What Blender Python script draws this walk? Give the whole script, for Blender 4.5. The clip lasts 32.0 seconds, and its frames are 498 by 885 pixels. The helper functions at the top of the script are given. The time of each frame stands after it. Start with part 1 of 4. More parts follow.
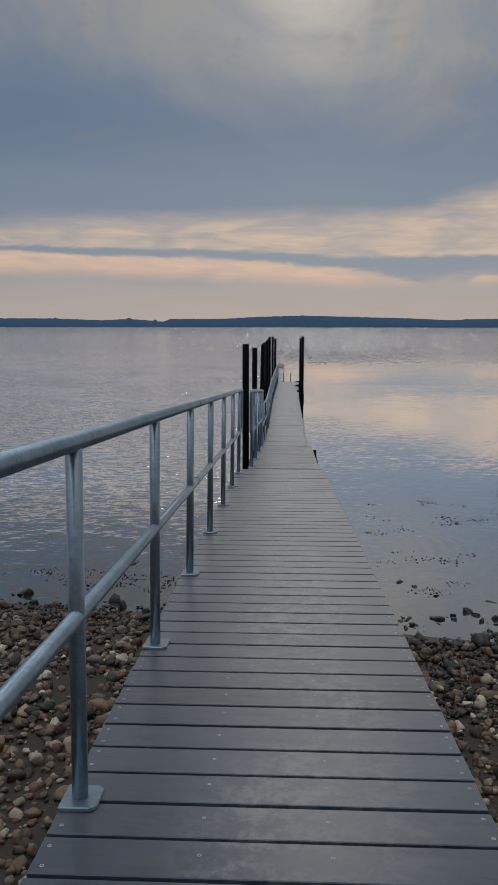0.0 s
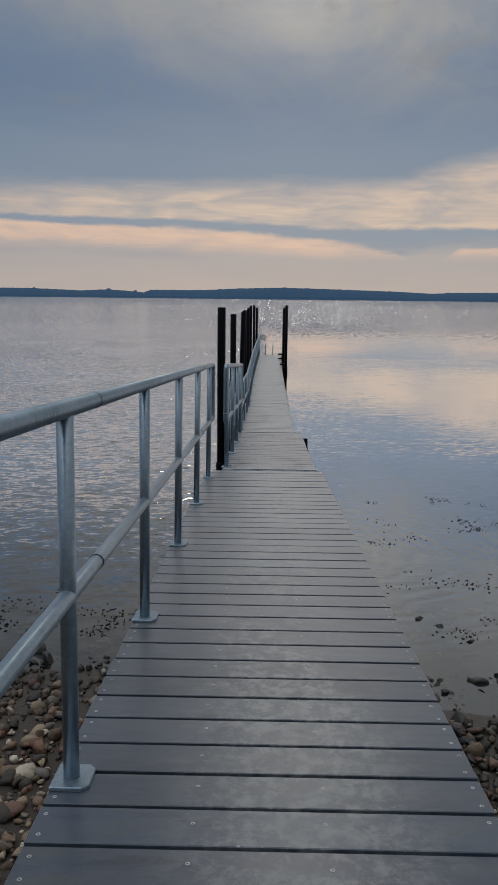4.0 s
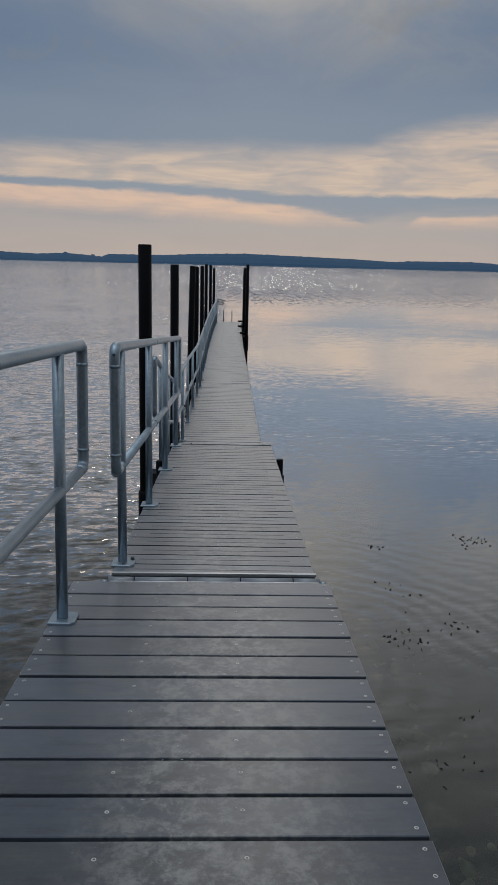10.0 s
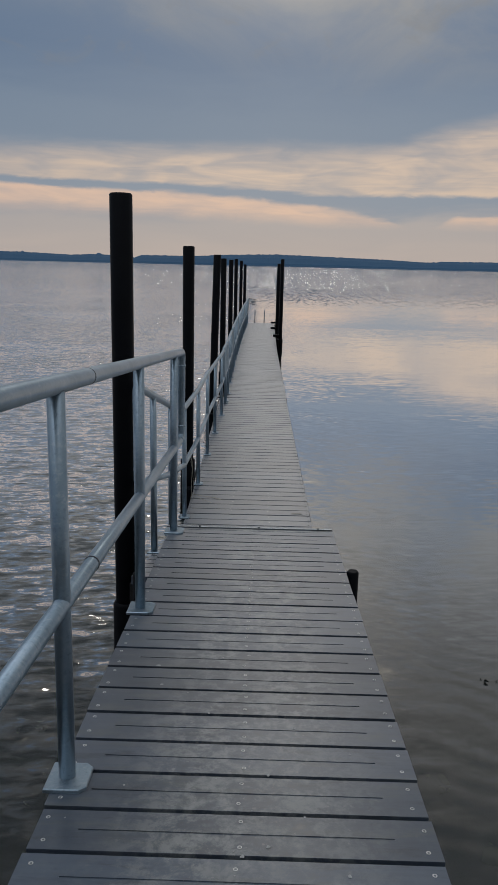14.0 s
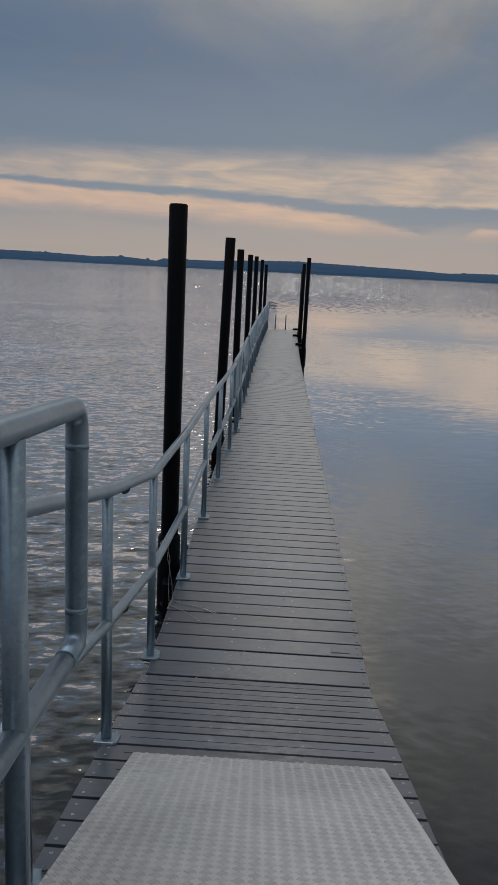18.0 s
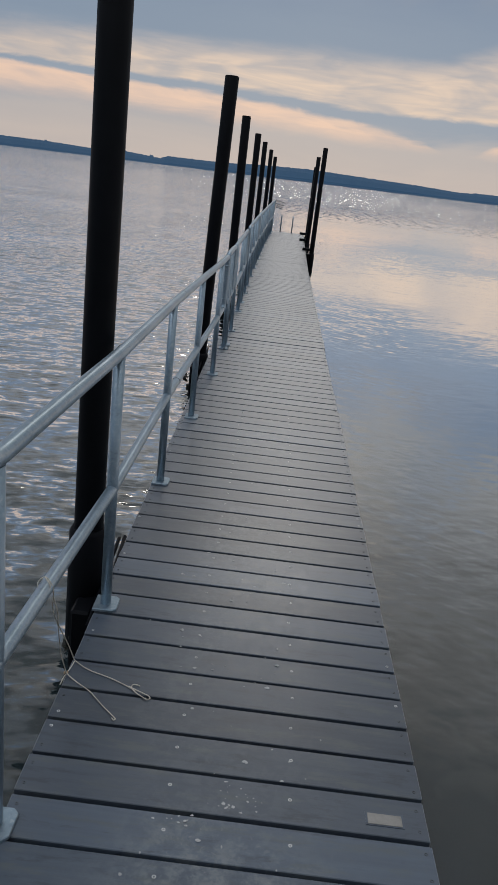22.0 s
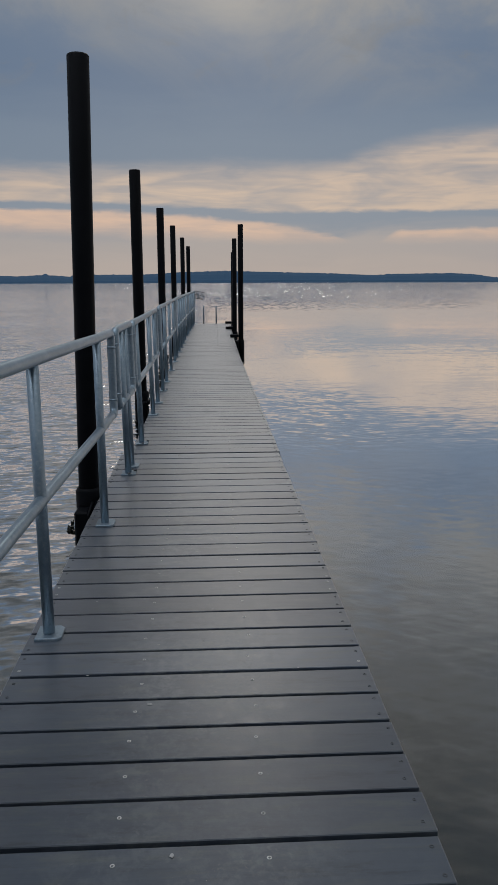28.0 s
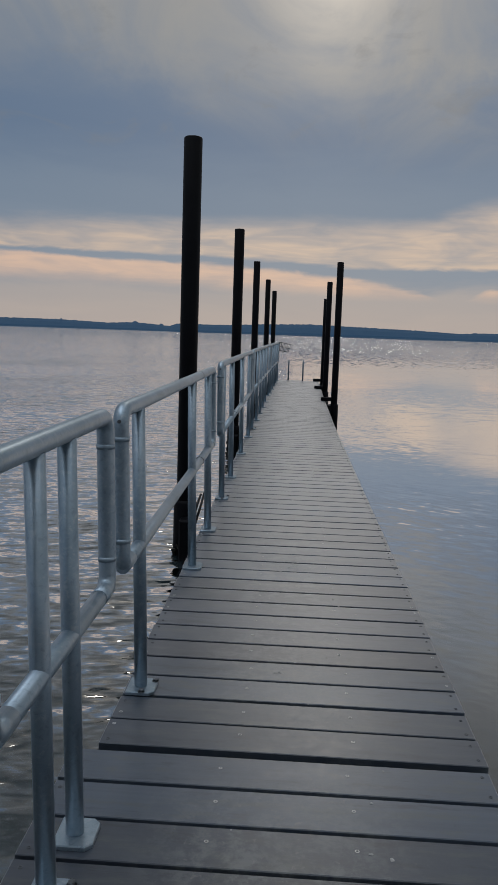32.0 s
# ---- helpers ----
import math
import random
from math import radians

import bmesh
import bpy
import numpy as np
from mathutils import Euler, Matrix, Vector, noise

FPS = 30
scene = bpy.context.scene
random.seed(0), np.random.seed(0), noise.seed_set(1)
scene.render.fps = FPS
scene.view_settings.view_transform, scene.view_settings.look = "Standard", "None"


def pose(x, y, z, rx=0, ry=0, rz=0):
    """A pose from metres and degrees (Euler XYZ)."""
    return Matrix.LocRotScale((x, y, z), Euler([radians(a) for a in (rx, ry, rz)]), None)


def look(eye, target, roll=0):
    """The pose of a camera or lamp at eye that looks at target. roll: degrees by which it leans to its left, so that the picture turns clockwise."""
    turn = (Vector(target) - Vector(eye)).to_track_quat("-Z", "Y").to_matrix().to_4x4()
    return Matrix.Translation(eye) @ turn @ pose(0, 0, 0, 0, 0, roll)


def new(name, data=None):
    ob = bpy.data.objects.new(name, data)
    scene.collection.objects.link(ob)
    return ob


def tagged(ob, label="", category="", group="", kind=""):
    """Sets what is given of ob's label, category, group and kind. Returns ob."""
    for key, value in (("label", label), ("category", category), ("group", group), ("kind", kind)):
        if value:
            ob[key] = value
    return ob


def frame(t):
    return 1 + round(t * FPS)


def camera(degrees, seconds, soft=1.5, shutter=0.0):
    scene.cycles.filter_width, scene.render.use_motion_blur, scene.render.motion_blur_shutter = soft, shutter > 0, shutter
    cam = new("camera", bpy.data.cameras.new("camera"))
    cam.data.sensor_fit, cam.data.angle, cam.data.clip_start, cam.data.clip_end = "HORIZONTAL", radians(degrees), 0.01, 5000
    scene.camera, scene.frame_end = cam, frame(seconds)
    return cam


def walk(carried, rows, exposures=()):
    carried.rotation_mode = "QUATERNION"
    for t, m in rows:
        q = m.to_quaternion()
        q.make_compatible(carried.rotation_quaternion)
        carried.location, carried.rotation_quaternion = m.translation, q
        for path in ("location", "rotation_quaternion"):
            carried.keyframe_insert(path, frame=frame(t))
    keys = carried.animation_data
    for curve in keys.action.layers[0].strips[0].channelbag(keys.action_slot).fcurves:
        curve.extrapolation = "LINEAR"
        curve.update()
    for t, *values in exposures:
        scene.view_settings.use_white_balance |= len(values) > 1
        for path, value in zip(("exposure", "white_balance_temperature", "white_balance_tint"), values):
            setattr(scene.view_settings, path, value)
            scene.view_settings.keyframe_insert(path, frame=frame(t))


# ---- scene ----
cam = camera(35.81, 32.0, soft=0.65)
PATH = [
    (0.0, 0.572, -7.255, 3.492, 2.43, -8.58, 0.07),
    (0.5, 0.597, -6.915, 3.449, 3.18, -8.57, -0.14),
    (1.0, 0.600, -6.588, 3.414, 3.05, -8.66, -0.03),
    (1.5, 0.584, -6.268, 3.405, 1.30, -8.82, 0.13),
    (2.0, 0.560, -5.949, 3.394, 1.14, -9.22, 0.14),
    (2.5, 0.529, -5.646, 3.364, 1.15, -9.83, 0.53),
    (3.0, 0.531, -5.319, 3.359, 0.36, -10.21, 0.75),
    (3.5, 0.549, -4.957, 3.336, 2.06, -10.48, 0.41),
    (4.0, 0.529, -4.617, 3.303, 0.95, -10.61, 0.63),
    (4.5, 0.508, -4.291, 3.278, -0.92, -10.95, 0.80),
    (6.5, 0.613, -2.976, 3.185, 0.13, -12.53, -0.05),
    (7.0, 0.617, -2.633, 3.152, 0.21, -12.28, -0.09),
    (7.5, 0.628, -2.194, 3.116, 0.05, -12.17, 0.04),
    (8.0, 0.642, -1.759, 3.087, -1.24, -12.16, 0.19),
    (8.5, 0.643, -1.370, 3.072, -3.85, -12.47, 0.94),
    (9.0, 0.639, -0.983, 3.042, -3.05, -12.77, 1.55),
    (9.5, 0.640, -0.587, 3.016, -1.98, -12.92, 1.41),
    (10.0, 0.639, -0.202, 2.994, -2.14, -12.97, 1.42),
    (10.5, 0.659, 0.171, 2.967, -0.47, -13.02, 0.95),
    (11.0, 0.646, 0.531, 2.938, 0.11, -12.92, 0.74),
    (11.5, 0.621, 0.903, 2.914, -0.29, -12.71, 0.55),
    (12.0, 0.622, 1.309, 2.896, -0.01, -12.66, 0.35),
    (12.5, 0.624, 1.730, 2.871, -1.21, -12.66, 0.60),
    (13.0, 0.632, 2.136, 2.845, -1.37, -12.87, 0.75),
    (13.5, 0.648, 2.525, 2.817, -0.15, -12.92, 0.93),
    (15.5, 0.621, 4.070, 2.702, 0.42, -13.30, 2.09),
    (16.0, 0.645, 4.497, 2.668, 0.95, -13.41, 2.80),
    (16.5, 0.656, 4.919, 2.632, 0.49, -13.35, 2.94),
    (17.0, 0.651, 5.324, 2.599, 0.25, -13.42, 2.93),
    (17.5, 0.639, 5.713, 2.589, 1.96, -13.41, 2.76),
    (18.0, 0.607, 6.064, 2.557, 1.40, -12.58, 2.90),
    (18.5, 0.593, 6.397, 2.497, 1.61, -12.48, 2.54),
    (19.0, 0.599, 6.741, 2.479, 2.31, -12.66, 2.25),
    (19.5, 0.615, 7.114, 2.450, -3.00, -12.80, 3.91),
    (20.0, 0.644, 7.480, 2.382, -5.37, -13.48, 4.96),
    (20.5, 0.615, 7.757, 2.349, -5.39, -15.58, 7.38),
    (21.0, 0.592, 7.982, 2.285, -2.53, -17.60, 7.04),
    (21.5, 0.590, 8.217, 2.204, 0.55, -19.04, 6.74),
    (22.0, 0.578, 8.476, 2.132, 0.21, -19.05, 6.96),
    (22.5, 0.573, 8.709, 2.062, 2.21, -18.70, 7.39),
    (23.0, 0.557, 8.915, 1.994, 6.08, -17.16, 6.44),
    (23.5, 0.537, 9.095, 1.940, 4.68, -16.35, 6.52),
    (24.0, 0.587, 9.298, 1.881, 4.73, -13.81, 5.48),
    (24.5, 0.596, 9.498, 1.842, 0.37, -13.24, 1.64),
    (25.0, 0.573, 9.709, 1.814, -0.81, -13.06, 2.22),
    (25.5, 0.616, 9.910, 1.780, 1.22, -12.97, 2.76),
    (26.0, 0.604, 10.100, 1.739, -0.44, -12.56, 3.22),
    (26.5, 0.597, 10.318, 1.716, -2.30, -12.24, 2.28),
    (28.5, 0.727, 11.668, 1.665, -3.06, -11.08, -0.38),
    (29.0, 0.692, 12.091, 1.666, -2.75, -9.26, 2.60),
    (29.5, 0.616, 12.549, 1.651, -2.70, -8.52, 1.40),
    (30.0, 0.574, 13.012, 1.638, -2.96, -8.28, 1.63),
    (30.5, 0.596, 13.501, 1.619, -3.36, -8.25, 2.23),
    (31.0, 0.629, 14.015, 1.615, -1.59, -8.28, 2.19),
    (31.5, 0.632, 14.519, 1.618, -1.61, -8.13, 2.41),
    (32.0, 0.636, 15.037, 1.607, 2.68, -8.03, 1.94),
]
walk(cam, [(t, pose(x, y, z, 90 + pitch, 0, yaw) @ pose(0, 0, 0, 0, 0, roll)) for t, x, y, z, yaw, pitch, roll in PATH],
     exposures=[(0.0, 0.05), (2.0, 0.0), (3.0, 0.12), (4.0, 0.16), (7.0, 0.05), (8.0, 0.12), (13.0, 0.12), (16.0, 0.17), (17.0, 0.1), (18.0, -0.05), (19.0, 0.03), (20.0, 0.1), (21.0, 0.36), (22.0, 0.4), (23.0, 0.2), (24.0, 0.05), (26.0, 0.2), (29.0, 0.0), (32.0, 0.08)])

# ---- world, sun ----
SUN_AZ, SUN_EL = 3.4, 31.0
world = bpy.data.worlds.new("sky")
scene.world = world
world.use_nodes = True


class Nodes:
    """Short-hand for building a node tree."""

    def __init__(self, tree):
        self.t = tree

    def add(self, kind, **sets):
        n = self.t.nodes.new(kind)
        for k, v in sets.items():
            setattr(n, k, v)
        return n

    def put(self, socket, value):
        if isinstance(value, bpy.types.NodeSocket):
            self.t.links.new(value, socket)
        elif value is not None:
            socket.default_value = value

    def math(self, op, a, b=None, c=None, clamp=False):
        n = self.add("ShaderNodeMath", operation=op, use_clamp=clamp)
        for s, v in zip(n.inputs, (a, b, c)):
            self.put(s, v)
        return n.outputs[0]

    def mix(self, fac, a, b, blend="MIX"):
        n = self.add("ShaderNodeMix", data_type="RGBA", blend_type=blend)
        self.put(n.inputs[0], fac)
        self.put(n.inputs[6], a if not isinstance(a, tuple) else (*a, 1)[:4])
        self.put(n.inputs[7], b if not isinstance(b, tuple) else (*b, 1)[:4])
        return n.outputs[2]

    def noise(self, vec, scale, detail=4, rough=0.55, distort=0.0, color=False):
        n = self.add("ShaderNodeTexNoise")
        self.put(n.inputs["Vector"], vec)
        n.inputs["Scale"].default_value = scale
        n.inputs["Detail"].default_value = detail
        n.inputs["Roughness"].default_value = rough
        n.inputs["Distortion"].default_value = distort
        return n.outputs["Color" if color else "Fac"]

    def ramp(self, fac, stops, ease="LINEAR"):
        n = self.add("ShaderNodeValToRGB")
        n.color_ramp.interpolation = ease
        els = n.color_ramp.elements
        while len(els) < len(stops):
            els.new(0.5)
        for e, (p, c) in zip(els, stops):
            e.position = p
            e.color = (c, c, c, 1) if not isinstance(c, tuple) else (*c, 1)
        self.put(n.inputs[0], fac)
        return n.outputs[0]

    def step(self, v, lo, hi):
        n = self.add("ShaderNodeMapRange", interpolation_type="SMOOTHSTEP")
        self.put(n.inputs[0], v)
        n.inputs[1].default_value, n.inputs[2].default_value = lo, hi
        return n.outputs[0]

    def vec(self, x, y, z):
        n = self.add("ShaderNodeCombineXYZ")
        for s, v in zip(n.inputs, (x, y, z)):
            self.put(s, v)
        return n.outputs[0]

    def scaled(self, v, s):
        n = self.add("ShaderNodeVectorMath", operation="MULTIPLY")
        self.put(n.inputs[0], v)
        n.inputs[1].default_value = s
        return n.outputs[0]


def build_sky():
    k = Nodes(world.node_tree)
    for n in list(k.t.nodes):
        k.t.nodes.remove(n)
    out = k.add("ShaderNodeOutputWorld")
    bg = k.add("ShaderNodeBackground")
    k.put(out.inputs[0], bg.outputs[0])
    clear = k.add("ShaderNodeTexSky", sky_type="NISHITA", sun_disc=False)
    clear.sun_elevation, clear.sun_rotation = radians(SUN_EL), radians(SUN_AZ)
    clear.air_density, clear.dust_density = 1.0, 2.0
    co = k.add("ShaderNodeTexCoord").outputs["Generated"]
    sep = k.add("ShaderNodeSeparateXYZ")
    k.put(sep.inputs[0], co)
    x, y, z = sep.outputs
    # azimuth and height in degrees
    az = k.math("MULTIPLY", k.math("ARCTAN2", x, y), 57.29578)
    el = k.math("MULTIPLY", k.math("ARCSINE", z), 57.29578)
    warp_v = k.vec(k.math("MULTIPLY", az, 0.10), k.math("MULTIPLY", el, 0.45), 3.7)
    fine_v = k.vec(k.math("MULTIPLY", az, 0.35), k.math("MULTIPLY", el, 1.3), 1.1)
    soft = k.math("SUBTRACT", k.noise(warp_v, 1.0, 4, 0.55, 0.5), 0.5)
    fine = k.math("SUBTRACT", k.noise(fine_v, 1.0, 5, 0.62, 0.7), 0.5)
    wel = k.math("ADD", el, k.math("ADD", k.math("MULTIPLY", soft, 0.9), k.math("MULTIPLY", fine, 0.5)))

    def edge(pts):
        """Height in degrees of a cloud edge along the azimuth."""
        pts = [(-60, pts[0][1]), *pts, (60, pts[-1][1])]
        return k.math("MULTIPLY", k.ramp(k.math("DIVIDE", k.math("ADD", az, 60.0), 120.0), [((a + 60) / 120, e / 12.0) for a, e in pts]), 12.0)

    def above(e, lo, hi):
        return k.step(k.math("SUBTRACT", wel, e), lo, hi)

    def below(e, lo, hi):
        return k.math("SUBTRACT", 1.0, above(e, lo, hi))

    body = k.ramp(k.math("DIVIDE", k.math("ADD", el, k.math("MULTIPLY", soft, 3.0)), 70.0), [
        (0.0, (0.415, 0.365, 0.345)), (0.039, (0.355, 0.330, 0.332)), (0.064, (0.205, 0.250, 0.315)), (0.13, (0.150, 0.205, 0.282)), (0.2, (0.098, 0.155, 0.246)), (0.31, (0.155, 0.198, 0.260)), (0.5, (0.34, 0.375, 0.43)), (0.7, (0.34, 0.375, 0.43)), (1.0, (2.22, 2.38, 2.64))], "EASE")
    up_top = edge([(-30, 7.2), (-20, 7.4), (-9, 8.0), (0, 8.2), (7, 8.1), (10, 8.4), (13, 9.4), (16, 9.9), (25, 10.2)])
    up_bot = edge([(-30, 5.6), (-15, 5.5), (-7, 5.3), (3, 4.95), (15, 4.85)])
    up = k.math("MULTIPLY", above(up_bot, -0.12, 0.22), below(up_top, -1.5, 0.5))
    low_top = edge([(-30, 5.3), (-20, 5.25), (-13, 4.9), (-5, 4.85), (0, 4.5), (3.5, 4.3), (6.7, 3.85), (9.4, 3.4), (11, 2.6), (12.5, 2.8), (14, 3.6), (25, 3.7)])
    low_bot = edge([(-30, 3.9), (-10, 3.75), (0, 3.4), (5, 3.2), (9.4, 3.3), (12, 3.3), (14, 3.2), (25, 3.1)])
    low = k.math("MULTIPLY", above(low_bot, -0.7, 0.5), below(low_top, -0.25, 0.12))
    streak = k.noise(k.vec(k.math("MULTIPLY", az, 0.20), k.math("MULTIPLY", el, 0.9), 9.0), 1.0, 3, 0.5, 0.6)
    shade = k.math("ADD", 0.52, k.math("MULTIPLY", k.step(streak, 0.30, 0.62), 0.48))
    wisp = k.noise(k.vec(k.math("MULTIPLY", az, 0.16), k.math("MULTIPLY", k.math("ADD", el, k.math("MULTIPLY", az, 0.02)), 1.7), 2.4), 1.0, 3, 0.5, 1.2)
    shade = k.math("MULTIPLY", shade, k.math("ADD", 0.76, k.math("MULTIPLY", k.step(wisp, 0.34, 0.62), 0.24)))
    col = k.mix(k.math("MULTIPLY", up, shade), body, (0.57, 0.445, 0.355))
    col = k.mix(k.math("MULTIPLY", low, k.math("ADD", 0.3, k.math("MULTIPLY", shade, 0.7))), col, (0.63, 0.445, 0.345))
    # beige high cloud, thinning out to the west, and the light patch of the veiled sun
    billow = k.noise(k.vec(k.math("MULTIPLY", az, 0.075), k.math("MULTIPLY", el, 0.11), 1.3), 1.0, 6, 0.6, 0.7)
    rim = k.math("SUBTRACT", el, edge([(-40, 11.9), (-13, 11.9), (-5, 11.2), (3, 9.6), (13, 8.6), (30, 7.5)]))
    high = k.math("MULTIPLY", k.step(k.math("ADD", rim, k.math("MULTIPLY", billow, 9.0)), 7.0, 15.0), k.step(billow, 0.22, 0.62))
    high = k.math("MULTIPLY", high, k.math("ADD", 0.3, k.math("MULTIPLY", k.step(az, -48.0, -14.0), 0.7)))
    col = k.mix(k.math("MULTIPLY", high, 0.85), col, (0.275, 0.272, 0.258))
    dx = k.math("MULTIPLY", k.math("SUBTRACT", az, 2.0), 0.24)
    dy = k.math("MULTIPLY", k.math("SUBTRACT", el, 26.0), 0.16)
    d2 = k.math("ADD", k.math("MULTIPLY", dx, dx), k.math("MULTIPLY", dy, dy))
    glow = k.math("MULTIPLY", k.math("POWER", 2.718, k.math("MULTIPLY", d2, -1.0)), k.step(billow, 0.2, 0.6))
    col = k.mix(glow, col, (0.64, 0.59, 0.52))
    # the veiled sun itself, just above the view
    cx = k.math("MULTIPLY", k.math("SUBTRACT", az, SUN_AZ), 0.20)
    cy = k.math("MULTIPLY", k.math("SUBTRACT", el, SUN_EL), 0.30)
    core = k.math("POWER", 2.718, k.math("MULTIPLY", k.math("ADD", k.math("MULTIPLY", cx, cx), k.math("MULTIPLY", cy, cy)), -1.0))
    smudge = k.noise(k.vec(k.math("MULTIPLY", az, 0.17), k.math("MULTIPLY", el, 0.34), 5.0), 1.0, 6, 0.62, 0.8)
    col = k.mix(k.math("MULTIPLY", k.math("MULTIPLY", k.step(smudge, 0.54, 0.72), k.step(el, 10.0, 16.0)), 0.5), col, (0.1646, 0.1763, 0.1906))
    col = k.mix(core, col, (1.5, 1.4, 1.25))
    veil = k.mix(0.10, col, k.mix(1.0, clear.outputs[0], (0.035, 0.035, 0.035), "MULTIPLY"))
    k.put(bg.inputs[0], veil)
    bg.inputs[1].default_value = 1.0


build_sky()
sun = new("sun", bpy.data.lights.new("sun", "SUN"))
sun.data.energy, sun.data.angle, sun.data.color = 0.08, radians(6), (1.0, 0.95, 0.88)
sun.matrix_world = look((0, 0, 30), (-math.sin(radians(SUN_AZ)) * 10, -math.cos(radians(SUN_AZ)) * 10, 30 - 10 * math.tan(radians(SUN_EL))))


# ---- materials ----
def material(name):
    m = bpy.data.materials.new(name)
    m.use_nodes = True
    k = Nodes(m.node_tree)
    b = k.t.nodes["Principled BSDF"]
    return m, k, b


def bump(k, b, height, strength, distance):
    n = k.add("ShaderNodeBump")
    n.inputs["Strength"].default_value, n.inputs["Distance"].default_value = strength, distance
    k.put(n.inputs["Height"], height)
    k.put(b.inputs["Normal"], n.outputs[0])


def coords(k, world_space=False):
    if world_space:
        return k.add("ShaderNodeNewGeometry").outputs["Position"]
    return k.add("ShaderNodeTexCoord").outputs["Object"]


def mat_board():
    m, k, b = material("composite_board")
    p = coords(k)
    w = coords(k, True)
    sep = k.add("ShaderNodeSeparateXYZ")
    k.put(sep.inputs[0], w)
    rnd = k.add("ShaderNodeObjectInfo").outputs["Random"]
    shift = k.vec(k.math("MULTIPLY", rnd, 40.0), k.math("MULTIPLY", rnd, 17.0), 0.0)
    own = k.add("ShaderNodeVectorMath", operation="ADD")
    k.put(own.inputs[0], p)
    k.put(own.inputs[1], shift)
    grain = k.noise(k.scaled(own.outputs[0], (2.0, 55.0, 55.0)), 1.0, 4, 0.6)
    brush = k.noise(k.scaled(own.outputs[0], (3.0, 260.0, 260.0)), 1.0, 2, 0.5)
    drag = k.noise(k.scaled(own.outputs[0], (3.5, 16.0, 16.0)), 1.0, 6, 0.72, 0.2)
    scuff = k.noise(own.outputs[0], 13.0, 8, 0.74, 0.25)
    spots = k.noise(w, 46.0, 4, 0.6, 0.5)
    film = k.noise(own.outputs[0], 34.0, 5, 0.7, 0.3)
    scuff = k.math("ADD", k.math("MULTIPLY", scuff, 0.74), k.math("MULTIPLY", film, 0.26))
    area = k.noise(w, 0.85, 3, 0.5, 0.4)
    c = k.mix(grain, (0.040, 0.055, 0.077), (0.073, 0.096, 0.127))
    c = k.mix(k.math("MULTIPLY", rnd, 0.35), c, (0.044, 0.050, 0.066))
    # boards fade differently, some to brown-grey
    tone = k.math("ADD", 0.74, k.math("MULTIPLY", k.math("FRACT", k.math("MULTIPLY", rnd, 13.7)), 0.52))
    c = k.mix(1.0, c, k.vec(tone, tone, tone), "MULTIPLY")
    c = k.mix(k.math("MULTIPLY", k.step(k.math("FRACT", k.math("MULTIPLY", rnd, 29.3)), 0.55, 1.0), 0.35), c, (0.062, 0.062, 0.074))
    # greenish film of algae in uneven runs along the boards
    c = k.mix(k.math("MULTIPLY", k.step(drag, 0.50, 0.66), 0.6), c, (0.080, 0.090, 0.088))
    c = k.mix(k.math("MULTIPLY", k.step(drag, 0.47, 0.33), 0.5), c, (0.022, 0.026, 0.032))
    # trodden, dried-out patches along the middle of the walk, cleaner on the floating part
    mid = k.math("ABSOLUTE", k.math("SUBTRACT", sep.outputs[0], 0.66))
    trod = k.math("ADD", 0.10, k.math("MULTIPLY", k.math("SUBTRACT", 1.0, k.step(mid, 0.10, 0.42)), 0.90))
    trod = k.math("MULTIPLY", trod, k.math("ADD", 0.25, k.math("MULTIPLY", k.step(area, 0.38, 0.56), 0.75)))
    trod = k.math("MULTIPLY", trod, k.math("SUBTRACT", 1.0, k.math("MULTIPLY", k.step(sep.outputs[1], 8.6, 10.0), 0.5)))
    c = k.mix(k.math("MULTIPLY", k.math("MULTIPLY", k.step(scuff, 0.44, 0.60), trod), 0.88), c, (0.222, 0.232, 0.228))
    c = k.mix(k.math("MULTIPLY", k.math("MULTIPLY", k.step(scuff, 0.47, 0.30), trod), 0.6), c, (0.030, 0.029, 0.028))
    c = k.mix(k.math("MULTIPLY", k.math("MULTIPLY", k.step(spots, 0.62, 0.72), trod), 0.55), c, (0.30, 0.29, 0.27))
    k.put(b.inputs["Base Color"], c)
    k.put(b.inputs["Roughness"], k.math("ADD", 0.16, k.math("MULTIPLY", scuff, 0.40)))
    b.inputs["Specular IOR Level"].default_value = 0.6
    h = k.math("ADD", k.math("MULTIPLY", brush, 0.5), k.math("ADD", k.math("MULTIPLY", drag, 0.8), k.math("MULTIPLY", scuff, 0.6)))
    bump(k, b, h, 0.09, 0.002)
    # brushed face that shines along the walk at a low angle
    gloss = k.add("ShaderNodeBsdfGlossy")
    k.put(gloss.inputs["Roughness"], k.math("ADD", 0.26, k.math("MULTIPLY", scuff, 0.24)))
    gloss.inputs["Color"].default_value = (1, 1, 1, 1)
    k.put(gloss.inputs["Normal"], b.inputs["Normal"].links[0].from_socket)
    lw = k.add("ShaderNodeLayerWeight")
    lw.inputs["Blend"].default_value = 0.5
    sheen = k.ramp(lw.outputs["Facing"], [(0.0, 0.0), (0.45, 0.0), (0.60, 0.06), (0.72, 0.16), (0.83, 0.27), (0.92, 0.32), (1.0, 0.35)])
    sheen = k.math("MULTIPLY", sheen, k.math("ADD", 0.72, k.math("MULTIPLY", drag, 0.5)))
    mixer = k.add("ShaderNodeMixShader")
    k.put(mixer.inputs[0], sheen)
    k.put(mixer.inputs[1], b.outputs[0])
    k.put(mixer.inputs[2], gloss.outputs[0])
